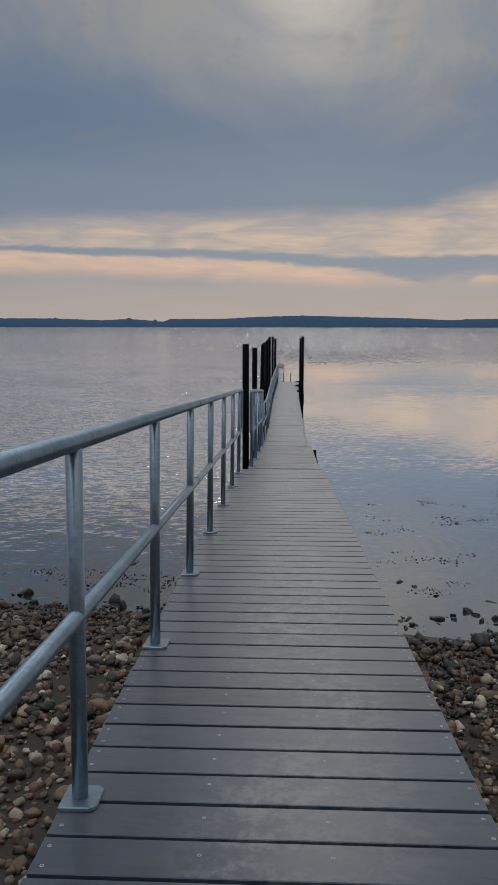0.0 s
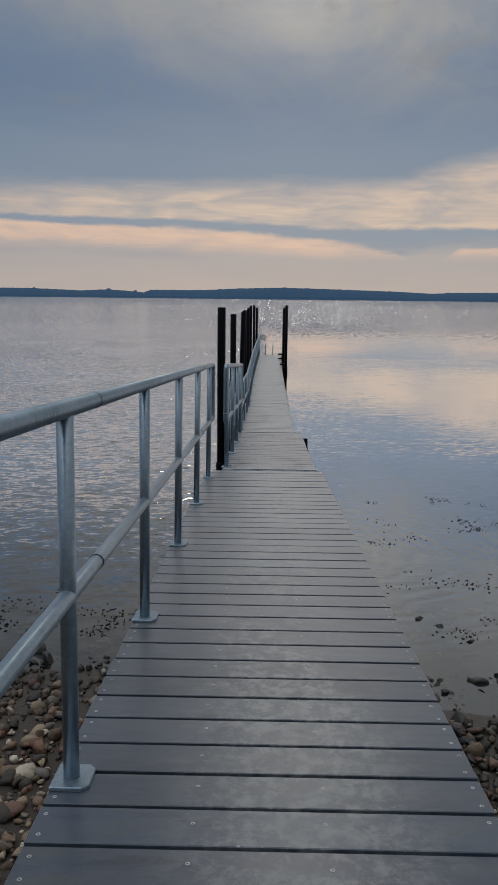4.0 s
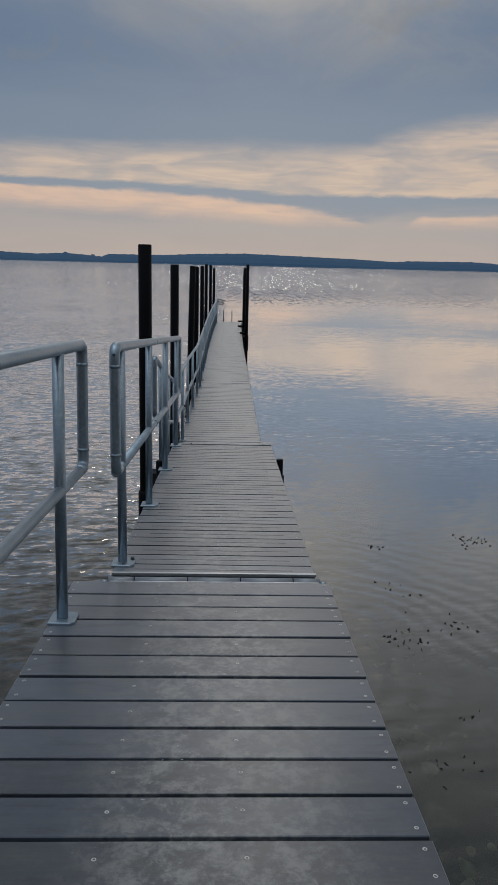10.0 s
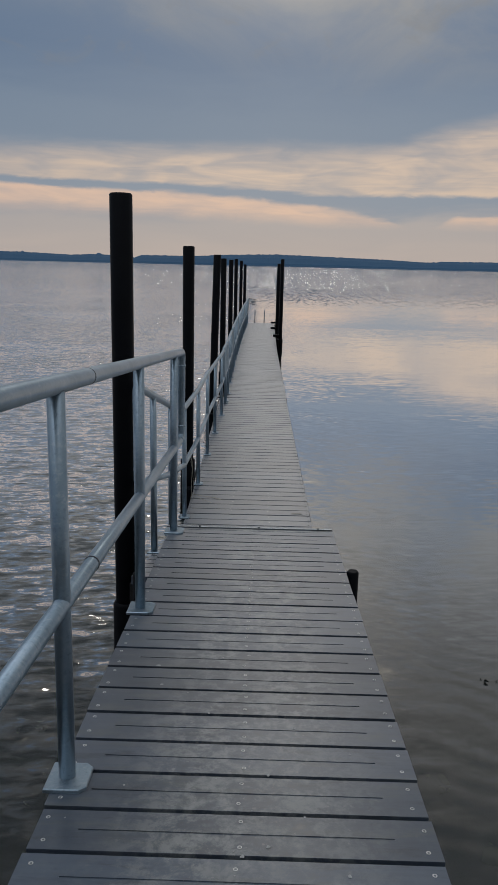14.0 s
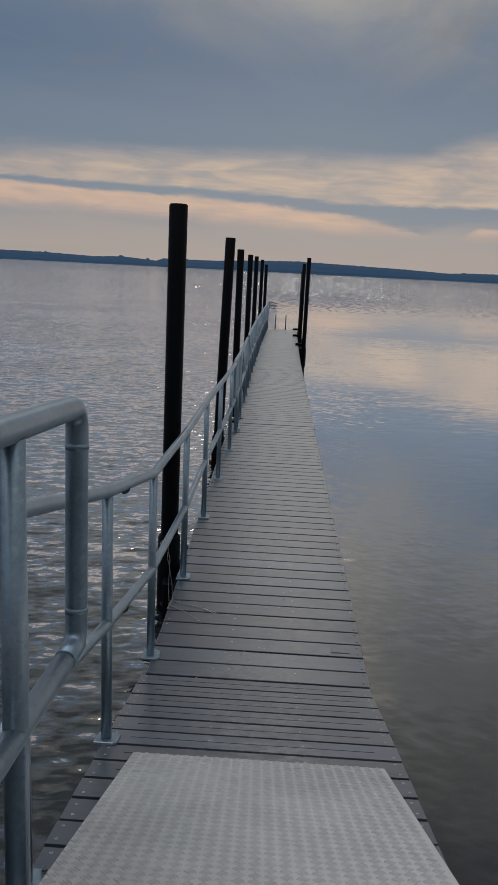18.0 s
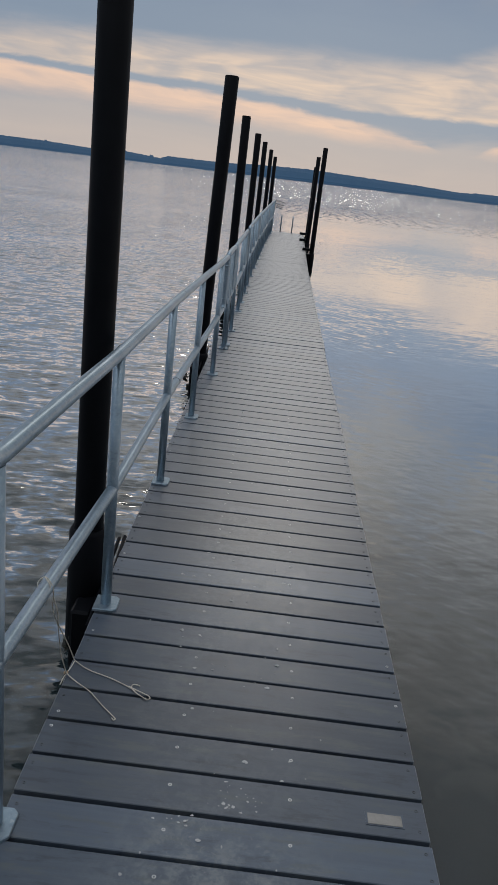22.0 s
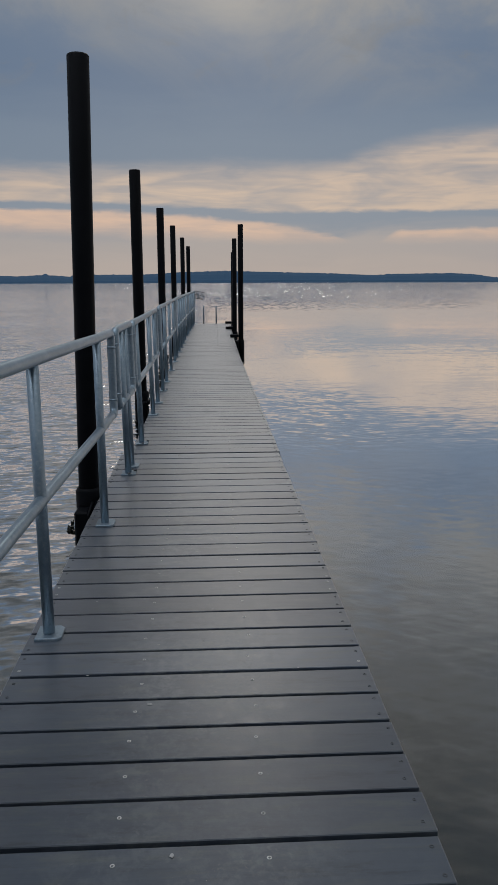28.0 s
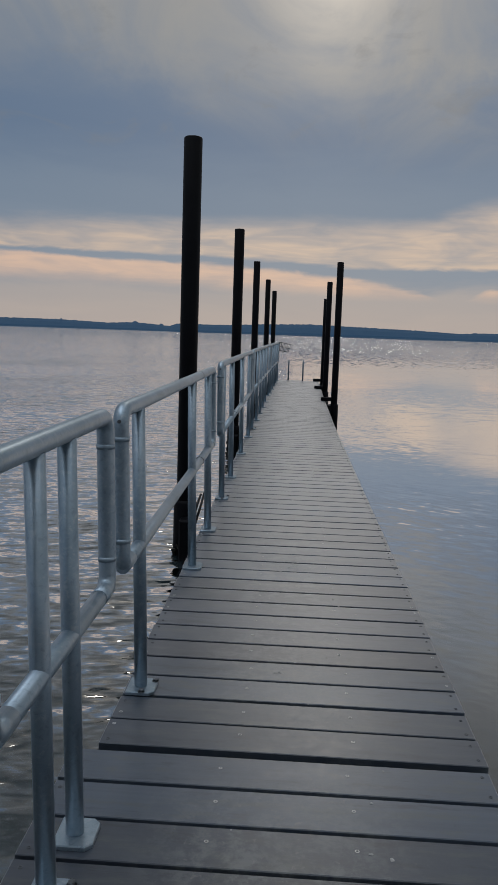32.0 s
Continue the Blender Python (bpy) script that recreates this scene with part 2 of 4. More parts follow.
    k.put(k.t.nodes["Material Output"].inputs[0], mixer.outputs[0])
    return m


def mat_galvanised():
    m, k, b = material("galvanised_steel")
    w = coords(k, True)
    sp = k.add("ShaderNodeTexVoronoi")
    k.put(sp.inputs["Vector"], w)
    sp.inputs["Scale"].default_value = 110.0
    patch = k.noise(w, 4.0, 4, 0.6, 0.3)
    fleck = k.noise(w, 55.0, 4, 0.65, 0.4)
    c = k.mix(k.step(patch, 0.3, 0.7), (0.225, 0.305, 0.37), (0.32, 0.405, 0.475))
    c = k.mix(k.math("MULTIPLY", sp.outputs["Color"], 0.12), c, (0.55, 0.60, 0.63))
    c = k.mix(k.math("MULTIPLY", k.step(fleck, 0.52, 0.70), 0.4), c, (0.52, 0.56, 0.58))
    c = k.mix(k.math("MULTIPLY", k.step(fleck, 0.46, 0.32), 0.4), c, (0.17, 0.21, 0.24))
    k.put(b.inputs["Base Color"], c)
    b.inputs["Metallic"].default_value = 0.8
    k.put(b.inputs["Roughness"], k.math("ADD", 0.26, k.math("MULTIPLY", fleck, 0.24)))
    bump(k, b, fleck, 0.10, 0.001)
    return m


def mat_simple(name, lo, hi, scale, rough, metal=0.0, bump_s=0.3, dist=0.003, detail=5, spec=0.5):
    m, k, b = material(name)
    w = coords(k, True)
    n = k.noise(w, scale, detail, 0.6, 0.3)
    n2 = k.noise(w, scale * 0.17, 3, 0.5)
    c = k.mix(n, lo, hi)
    c = k.mix(k.math("MULTIPLY", k.step(n2, 0.45, 0.7), 0.4), c, tuple(0.6 * v for v in lo))
    k.put(b.inputs["Base Color"], c)
    k.put(b.inputs["Roughness"], k.math("ADD", rough - 0.08, k.math("MULTIPLY", n, 0.16)))
    b.inputs["Specular IOR Level"].default_value = spec
    b.inputs["Metallic"].default_value = metal
    bump(k, b, n, bump_s, dist)
    return m


def mat_water():
    m, k, b = material("sea_water")
    w = coords(k, True)
    sep = k.add("ShaderNodeSeparateXYZ")
    k.put(sep.inputs[0], w)
    x, y = sep.outputs[0], sep.outputs[1]
    # turbid water: clear over the shallows, scattering a little light back where it is deep
    deep = k.step(y, 3.0, 14.0)
    k.put(b.inputs["Base Color"], k.mix(k.step(y, 1.5, 8.0), (0.25, 0.35, 0.37), k.mix(k.step(y, 9.0, 24.0), (0.066, 0.080, 0.082), (0.05, 0.075, 0.090))))
    # water body coloured darker and bluer west of the jetty, offsetting bright reflections
    west_mask = k.math("SUBTRACT", 1.0, k.step(x, -0.5, 1.0))
    tint = b.inputs["Base Color"].links[0].from_socket
    k.put(b.inputs["Base Color"], k.mix(k.math("MULTIPLY", west_mask, 0.8), tint, (0.035, 0.062, 0.072)))
    k.put(b.inputs["Transmission Weight"], k.math("SUBTRACT", 0.96, k.math("MULTIPLY", deep, 0.45)))
    b.inputs["IOR"].default_value = 1.33
    b.inputs["Roughness"].default_value = 0.05
    b.inputs["Specular IOR Level"].default_value = 0.3
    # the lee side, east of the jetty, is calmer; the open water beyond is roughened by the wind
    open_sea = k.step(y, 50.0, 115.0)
    lee = k.step(x, 0.0, 1.1)
    near = k.math("SUBTRACT", 1.0, open_sea)

    def slopes(u, v, detail, amount, distort=0.3):
        """Slopes of a field of wavelets, u along their crests and v across."""
        n = k.add("ShaderNodeSeparateColor")
        k.put(n.inputs[0], k.noise(k.vec(u, v, 0.0), 1.0, detail, 0.55, distort, True))
        return [k.math("MULTIPLY", k.math("SUBTRACT", n.outputs[i], 0.5), amount) for i in (0, 1)]

    along = k.math("ADD", x, k.math("MULTIPLY", y, 0.16))
    across = k.math("SUBTRACT", y, k.math("MULTIPLY", x, 0.16))
    gust = k.math("ADD", 0.55, k.math("MULTIPLY", k.step(k.noise(w, 0.16, 3, 0.5, 0.4), 0.35, 0.65), 0.6))
    shelter = k.math("ADD", 0.3, k.math("MULTIPLY", k.step(y, 2.0, 8.0), 0.7))
    windward = k.math("MULTIPLY", k.math("MULTIPLY", k.math("MULTIPLY", k.math("SUBTRACT", 1.0, lee), near), gust), shelter)
    calm = k.math("ADD", 0.25, k.math("MULTIPLY", k.step(k.noise(k.scaled(w, (0.10, 0.22, 0.0)), 1.0, 3, 0.55, 0.6), 0.38, 0.62), 0.95))
    # a belt of close ripples thrown back by the floats
    belt = k.math("MULTIPLY", k.math("SUBTRACT", 1.0, k.step(x, 1.9, 3.4)), k.step(y, 5.0, 9.0))
    leeward = k.math("MULTIPLY", k.math("MULTIPLY", lee, near), calm)
    fields = [
        slopes(k.math("MULTIPLY", along, 3.0), k.math("MULTIPLY", across, 8.2), 2, k.math("MULTIPLY", windward, 0.9)),
        slopes(k.math("MULTIPLY", along, 7.5), k.math("MULTIPLY", across, 18.0), 2, k.math("MULTIPLY", windward, 0.8)),
        slopes(k.math("MULTIPLY", x, 1.0), k.math("MULTIPLY", y, 5.5), 2, k.math("MULTIPLY", leeward, 0.036)),
        slopes(k.math("MULTIPLY", x, 4.6), k.math("MULTIPLY", across, 17.0), 2, k.math("MULTIPLY", leeward, k.math("ADD", 0.045, k.math("MULTIPLY", k.step(y, 24.0, 9.0), 0.12)))),
        slopes(k.math("MULTIPLY", k.math("ADD", x, k.math("MULTIPLY", y, -0.5)), 5.0), k.math("MULTIPLY", k.math("ADD", y, k.math("MULTIPLY", x, 0.55)), 15.0), 2, k.math("MULTIPLY", k.math("MULTIPLY", belt, leeward), 0.17)),
        # wind waves of the open water, lengthened with y so sun glitter shows
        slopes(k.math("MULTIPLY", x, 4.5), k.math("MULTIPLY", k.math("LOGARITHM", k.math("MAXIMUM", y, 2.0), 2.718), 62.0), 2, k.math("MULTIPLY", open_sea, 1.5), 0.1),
    ]
    # to the west the mean normal leans shorewards, to reflect higher, bluer sky
    side = k.step(k.math("DIVIDE", k.math("MULTIPLY", x, -1.0), k.math("MAXIMUM", y, 1.0)), -0.01, 0.24)
    fields.append((0.0, k.math("MULTIPLY", k.math("MULTIPLY", side, k.step(y, 8.0, 30.0)), -0.03)))
    # faint rings drifting off the ramp's end
    ring_v = k.vec(k.math("SUBTRACT", x, 1.2), k.math("SUBTRACT", y, 5.2), 0.0)
    rad = k.add("ShaderNodeVectorMath", operation="LENGTH")
    k.put(rad.inputs[0], ring_v)
    r = k.math("ADD", rad.outputs["Value"], k.math("MULTIPLY", k.noise(w, 0.8, 2, 0.5), 0.9))
    fade = k.math("MULTIPLY", k.step(r, 0.8, 1.6), k.math("SUBTRACT", 1.0, k.step(r, 2.2, 4.4)))
    bump(k, b, k.math("MULTIPLY", k.math("MULTIPLY", k.math("SINE", k.math("MULTIPLY", r, 27.0)), fade), 0.0011), 1.0, 1.0)
    total = b.inputs["Normal"].links[0].from_socket
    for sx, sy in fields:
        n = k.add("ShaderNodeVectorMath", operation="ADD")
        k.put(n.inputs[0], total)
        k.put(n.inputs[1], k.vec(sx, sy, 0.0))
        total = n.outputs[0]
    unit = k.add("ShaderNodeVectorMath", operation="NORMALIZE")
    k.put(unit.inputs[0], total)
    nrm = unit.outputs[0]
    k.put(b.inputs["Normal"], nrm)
    gloss = k.add("ShaderNodeBsdfGlossy")
    gloss.inputs["Roughness"].default_value = 0.05
    gloss.inputs["Color"].default_value = (1, 1, 1, 1)
    k.put(gloss.inputs["Normal"], nrm)
    lw = k.add("ShaderNodeLayerWeight")
    lw.inputs["Blend"].default_value = 0.5
    k.put(lw.inputs["Normal"], nrm)
    fac = k.ramp(lw.outputs["Facing"], [(0.0, 0.0), (0.36, 0.04), (0.54, 0.19), (0.68, 0.56), (0.82, 0.93), (1.0, 0.99)])
    # reflection cut by hand on the near west water, to darken it
    near_west = k.math("MULTIPLY", west_mask, k.math("SUBTRACT", 1.0, k.step(y, 4.0, 11.0)))
    fac = k.math("MULTIPLY", fac, k.math("SUBTRACT", 1.0, k.math("MULTIPLY", near_west, 0.5)))
    mixer = k.add("ShaderNodeMixShader")
    k.put(mixer.inputs[0], fac)
    k.put(mixer.inputs[1], b.outputs[0])
    k.put(mixer.inputs[2], gloss.outputs[0])
    k.put(k.t.nodes["Material Output"].inputs[0], mixer.outputs[0])
    return m


def mat_ground():
    m, k, b = material("beach_and_seabed")
    w = coords(k, True)
    sep = k.add("ShaderNodeSeparateXYZ")
    k.put(sep.inputs[0], w)
    n = k.noise(w, 6.0, 6, 0.65, 0.5)
    g = k.noise(w, 60.0, 3, 0.6)
    weed = k.noise(w, 0.9, 4, 0.6, 0.7)
    c = k.mix(n, (0.020, 0.016, 0.012), (0.055, 0.043, 0.031))
    c = k.mix(k.math("MULTIPLY", g, 0.25), c, (0.11, 0.088, 0.066))
    wet = k.step(sep.outputs[2], 0.25, -0.05)
    c = k.mix(k.math("MULTIPLY", k.step(weed, 0.42, 0.58), k.step(sep.outputs[2], 0.0, -0.25)), c, (0.012, 0.018, 0.010))
    sand = k.noise(w, 2.3, 4, 0.6, 0.5)
    c = k.mix(k.math("MULTIPLY", k.math("MULTIPLY", k.step(sand, 0.52, 0.68), 0.7), k.step(sep.outputs[2], 0.0, -0.15)), c, (0.10, 0.105, 0.065))
    k.put(b.inputs["Base Color"], c)
    k.put(b.inputs["Roughness"], k.math("SUBTRACT", 0.85, k.math("MULTIPLY", wet, 0.35)))
    bump(k, b, k.math("ADD", n, k.math("MULTIPLY", g, 0.3)), 0.6, 0.02)
    return m


def mat_stone():
    m, k, b = material("beach_stone")
    w = coords(k, True)
    geo = k.add("ShaderNodeNewGeometry")
    oi = k.add("ShaderNodeObjectInfo").outputs["Random"]
    r = k.math("FRACT", k.math("ADD", geo.outputs["Random Per Island"], k.math("MULTIPLY", oi, 7.31)))
    c = k.ramp(r, [(0.0, (0.022, 0.021, 0.020)), (0.15, (0.050, 0.042, 0.032)), (0.32, (0.15, 0.098, 0.060)), (0.46, (0.26, 0.175, 0.105)), (0.58, (0.19, 0.078, 0.046)),
                   (0.72, (0.16, 0.15, 0.135)), (0.86, (0.38, 0.29, 0.18)), (1.0, (0.74, 0.67, 0.54))])
    n = k.noise(w, 28.0, 5, 0.65, 0.4)
    f = k.noise(w, 160.0, 2, 0.5)
    c = k.mix(k.math("MULTIPLY", k.step(n, 0.4, 0.75), 0.3), c, (0.05, 0.04, 0.03))
    c = k.mix(k.math("MULTIPLY", f, 0.12), c, (0.18, 0.145, 0.11))
    # soaked and dark down by the water
    sep = k.add("ShaderNodeSeparateXYZ")
    k.put(sep.inputs[0], w)
    wet = k.step(k.math("ADD", sep.outputs[2], k.math("MULTIPLY", k.noise(w, 1.3, 3, 0.5), 0.2)), 0.34, 0.14)
    c = k.mix(k.math("MULTIPLY", wet, 0.80), c, k.mix(1.0, c, (0.16, 0.15, 0.15), "MULTIPLY"))
    k.put(b.inputs["Base Color"], c)
    k.put(b.inputs["Roughness"], k.math("SUBTRACT", k.math("ADD", 0.42, k.math("MULTIPLY", n, 0.4)), k.math("MULTIPLY", wet, 0.16)))
    bump(k, b, k.math("ADD", n, k.math("MULTIPLY", f, 0.12)), 0.9, 0.012)
    return m


def mat_far(name, lo, hi, glow):
    m, k, b = material(name)
    w = coords(k, True)
    n = k.noise(k.scaled(w, (0.02, 0.02, 0.08)), 1.0, 4, 0.6)
    k.put(b.inputs["Base Color"], k.mix(n, lo, hi))
    b.inputs["Roughness"].default_value = 0.95
    b.inputs["Specular IOR Level"].default_value = 0.1
    # air light over two kilometres, put in as a blue glow of the hills
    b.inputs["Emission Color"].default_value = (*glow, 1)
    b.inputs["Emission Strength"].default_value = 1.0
    return m


BOARD = mat_board()
STEEL = mat_galvanised()
BLACK = mat_simple("black_plastic", (0.0025, 0.003, 0.0045), (0.006, 0.007, 0.009), 14.0, 0.5, 0, 0.25, 0.002, spec=0.08)
DARK = mat_simple("tarred_beam", (0.018, 0.018, 0.019), (0.032, 0.031, 0.030), 9.0, 0.8, spec=0.2)
ALU = mat_simple("aluminium", (0.45, 0.47, 0.50), (0.60, 0.62, 0.64), 30.0, 0.42, 0.8, 0.2, 0.001)
IRON = mat_simple("weathered_iron", (0.045, 0.05, 0.058), (0.13, 0.14, 0.15), 25.0, 0.45, 0.4, 0.3, 0.001)
HINGE = mat_simple("worn_hinge_steel", (0.20, 0.23, 0.255), (0.34, 0.37, 0.40), 14.0, 0.45, 0.4, 0.2, 0.001)
TREAD = mat_simple("tread_plate", (0.54, 0.54, 0.53), (0.76, 0.755, 0.735), 5.0, 0.36, 0.35, 0.2, 0.001)
SCREW = mat_simple("stainless_screw", (0.50, 0.50, 0.49), (0.72, 0.72, 0.70), 40.0, 0.4, 0.4, 0.1, 0.0005)
TWINE = mat_simple("twine", (0.42, 0.39, 0.33), (0.62, 0.58, 0.50), 90.0, 0.9)
TUFT = mat_simple("frayed_cork", (0.25, 0.16, 0.08), (0.40, 0.27, 0.15), 60.0, 0.9)
DROPPING = mat_simple("bird_dropping", (0.26, 0.26, 0.255), (0.50, 0.50, 0.49), 120.0, 0.8)
PLAQUE = mat_simple("weathered_plate", (0.19, 0.18, 0.165), (0.29, 0.275, 0.25), 60.0, 0.6)
ALGAE = mat_simple("algae_covered_stone", (0.06, 0.07, 0.034), (0.34, 0.34, 0.20), 11.0, 0.8, 0, 0.5, 0.006)
ROCK = mat_simple("wet_rock", (0.008, 0.008, 0.006), (0.036, 0.031, 0.022), 16.0, 0.48, 0, 0.7, 0.008)
WEED = mat_simple("bladderwrack", (0.006, 0.007, 0.004), (0.018, 0.017, 0.008), 30.0, 0.6)
WATER = mat_water()
GROUND = mat_ground()
STONE = mat_stone()
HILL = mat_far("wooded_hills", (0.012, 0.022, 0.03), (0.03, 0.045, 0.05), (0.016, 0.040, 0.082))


# ---- mesh helpers ----
def mesh_of(bm, name, mat, smooth=False):
    me = bpy.data.meshes.new(name)
    bm.to_mesh(me)
    bm.free()
    for mm in (mat if isinstance(mat, (list, tuple)) else [mat]):
        me.materials.append(mm)
    if smooth:
        for p in me.polygons:
            p.use_smooth = True
    return me


def part(name, bm, mat, parent=None, label="", smooth=False):
    me = bm if isinstance(bm, bpy.types.Mesh) else mesh_of(bm, name, mat, smooth)
    ob = new(name, me)
    if parent is not None:
        ob.parent = parent
    if label:
        ob["label"] = label
    return ob


def thing(name, label, category, group="", kind="", at=(0, 0, 0)):
    ob = new(name)
    ob.empty_display_size = 0.1
    ob.location = at
    return tagged(ob, label, category, group, kind)


def box(bm, x0, x1, y0, y1, z0, z1, bevel=0.0, tilt=None):
    vs = [bm.verts.new((x, y, z)) for z in (z0, z1) for y in (y0, y1) for x in (x0, x1)]
    fs = [bm.faces.new([vs[i] for i in f]) for f in ((0, 2, 3, 1), (4, 5, 7, 6), (0, 1, 5, 4), (2, 6, 7, 3), (0, 4, 6, 2), (1, 3, 7, 5))]
    if bevel:
        es = list({e for f in fs for e in f.edges})
        bmesh.ops.bevel(bm, geom=es, offset=bevel, segments=1, affect="EDGES")
    return bm


def sweep(bm, pts, r, seg=14, caps=True):
    """A tube of radius r along the points."""
    pts = [Vector(p) for p in pts]
    rings, side = [], None
    for i, p in enumerate(pts):
        d = (pts[min(i + 1, len(pts) - 1)] - pts[max(i - 1, 0)]).normalized()
        if side is None:
            side = d.orthogonal().normalized()
        side = (side - d * side.dot(d)).normalized()
        up = d.cross(side)
        rad = r[i] if isinstance(r, (list, tuple)) else r
        rings.append([bm.verts.new(p + rad * (math.cos(a) * side + math.sin(a) * up)) for a in (2 * math.pi * j / seg for j in range(seg))])
    for a, b in zip(rings, rings[1:]):
        for j in range(seg):
            f = bm.faces.new((a[j], a[(j + 1) % seg], b[(j + 1) % seg], b[j]))
            f.smooth = True
    if caps:
        bm.faces.new(rings[0][::-1])
        bm.faces.new(rings[-1])
    return bm


def rounded(pts, r, n=5):
    """The polyline with its inner corners rounded off."""
    out = [Vector(pts[0])]
    for a, b, c in zip(pts, pts[1:], pts[2:]):
        a, b, c = Vector(a), Vector(b), Vector(c)
        u, v = (a - b), (c - b)
        ru = min(r, u.length * 0.49, v.length * 0.49)
        p, q = b + u.normalized() * ru, b + v.normalized() * ru
        for i in range(n + 1):
            s = i / n
            out.append(p * (1 - s) ** 2 + b * 2 * s * (1 - s) + q * s * s)
    out.append(Vector(pts[-1]))
    return out


# ---- plan ----
PITCH, GAP, THICK = 0.165, 0.0150, 0.045
SLOPE_A, SLOPE_B, SLOPE_C = -0.0737, -0.0757, -0.24
A_END, B_START, B_END = 3.163, 3.285, 7.42
C_KNEE, C_JOINT, C_END = 9.91, 17.204, 36.6
DECK = 0.36


def z_a(y):
    return 1.782 + SLOPE_A * y


def z_b(y):
    return 1.514 + SLOPE_B * (y - 3.459)


def z_c(y):
    return DECK + (SLOPE_C * (y - C_KNEE) if y < C_KNEE else 0.0)


def bend(y, table):
    for (y0, v0), (y1, v1) in zip(table, table[1:]):
        if y <= y1 or (y1, v1) == table[-1]:
            return v0 + (v1 - v0) * (y - y0) / (y1 - y0)


def x_c(y):
    """Line of the posts along the floating part."""
    return bend(y, [(6.0, -0.01), (10.1, 0.0), (11.3, 0.050), (12.7, 0.067), (14.0, 0.097), (15.4, 0.136), (16.6, 0.155), (17.6, 0.166), (20.0, 0.168), (25.0, 0.19), (30.8, 0.255), (37.0, 0.37)])


def x_deck(y):
    """Line of the floating decks' western edge."""
    return bend(y, [(6.0, -0.01), (10.1, -0.005), (11.3, 0.042), (14.0, 0.094), (17.0, 0.137), (25.0, 0.18), (30.8, 0.255), (37.0, 0.37)])


# ---- ground, water, distance ----
def shore_line(x):
    return 1.95 - 0.75 * min(max(x / 1.5, 0), 1) + 0.05 * max(x - 2.5, 0) + 0.12 * math.sin(x * 1.1 + 0.6) + 0.25 * noise.noise((x * 0.5, 3.1, 0))


def ground_z(x, y):
    d = y - shore_line(x)
    if d < 0:
        z = -d * 0.095 if d > -14 else 1.33 - (d + 14) * 0.05
        # bank added out of view behind the beach, to darken the posts' reflections
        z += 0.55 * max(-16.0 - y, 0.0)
        z += 0.05 * noise.noise((x * 0.9, y * 0.9, 0)) * min(1, -d)
    else:
        z = -0.11 * d if d < 9 else -0.99 - min((d - 9) * 0.06, 2.5)
        z += 0.08 * noise.noise((x * 0.7, y * 0.7, 4)) * min(1, d)
    return z


def build_ground():
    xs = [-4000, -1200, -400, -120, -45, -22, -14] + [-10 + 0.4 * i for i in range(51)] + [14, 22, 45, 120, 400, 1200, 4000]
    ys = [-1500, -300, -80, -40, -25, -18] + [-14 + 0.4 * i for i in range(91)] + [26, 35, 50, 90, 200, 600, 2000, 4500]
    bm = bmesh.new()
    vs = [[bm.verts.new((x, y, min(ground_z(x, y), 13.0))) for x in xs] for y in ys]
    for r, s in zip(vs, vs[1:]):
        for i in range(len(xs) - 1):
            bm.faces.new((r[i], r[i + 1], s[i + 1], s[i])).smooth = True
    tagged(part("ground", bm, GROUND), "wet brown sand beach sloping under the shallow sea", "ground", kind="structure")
    bm = bmesh.new()
    xs = [-4000, -600, -100, -30, 30, 100, 600, 4000]
    ys = [-2, 20, 60, 200, 800, 4500]
    vs = [[bm.verts.new((x, y, 0.0)) for x in xs] for y in ys]
    for r, s in zip(vs, vs[1:]):
        for i in range(len(xs) - 1):
            bm.faces.new((r[i], r[i + 1], s[i + 1], s[i]))
    tagged(part("water", bm, WATER), "calm grey-blue sea with small ripples, clear over the shallows", "water", kind="structure")


def hill_height(az):
    """Height in degrees of the far wooded shore."""
    h = bend(az, [(-60, 0.45), (-25, 0.55), (-20, 0.62), (-16.5, 0.62), (-13.1, 0.5), (-11.2, 0.6), (-9.9, 0.5), (-8.7, 0.4), (-8.2, 0.6), (-4.4, 0.62),
                  (-1.9, 0.77), (1.4, 0.87), (4.3, 0.8), (9.2, 0.66), (12.2, 0.52), (13.3, 0.6), (15.5, 0.62), (17.5, 0.64), (19.0, 0.56), (20.3, 0.36), (21.3, 0.24), (22.3, 0.31), (24, 0.27), (60, 0.3)])
    h += 0.03 * noise.noise((az * 3.0, 5, 0)) + 0.018 * noise.noise((az * 11.0, 9, 0))
    return max(h, 0.22)


def build_far_shore():
    dist = 2600.0
    for name, a0, a1, lift in (("wooded_hills", -60.0, 60.0, 1.0),):
        n = 2400
        bm = bmesh.new()
        rows = []
        for i in range(n + 1):
            az = a0 + (a1 - a0) * i / n
            s, c = math.sin(radians(az)), math.cos(radians(az))
            h = dist * math.tan(radians(hill_height(az) * lift))
            tuft = 1.6 * abs(noise.noise((az * 40.0, 2, 0))) + 0.9 * random.random()
            if abs(az + 9.3) < 0.15:
                tuft += 4.5
            elif abs(az + 11.2) < 0.1 or abs(az + 16.4) < 0.08:
                tuft += 3.0
            rows.append([bm.verts.new((s * (dist + d), c * (dist + d), z)) for d, z in ((0, -1.0), (6, 0.25 * h), (40, 0.7 * h), (90, h + tuft), (400, -1.0))])
        for p, q in zip(rows, rows[1:]):
            for j in range(4):
                bm.faces.new((p[j], q[j], q[j + 1], p[j + 1]))
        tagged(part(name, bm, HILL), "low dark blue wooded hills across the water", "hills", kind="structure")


build_ground()
build_far_shore()


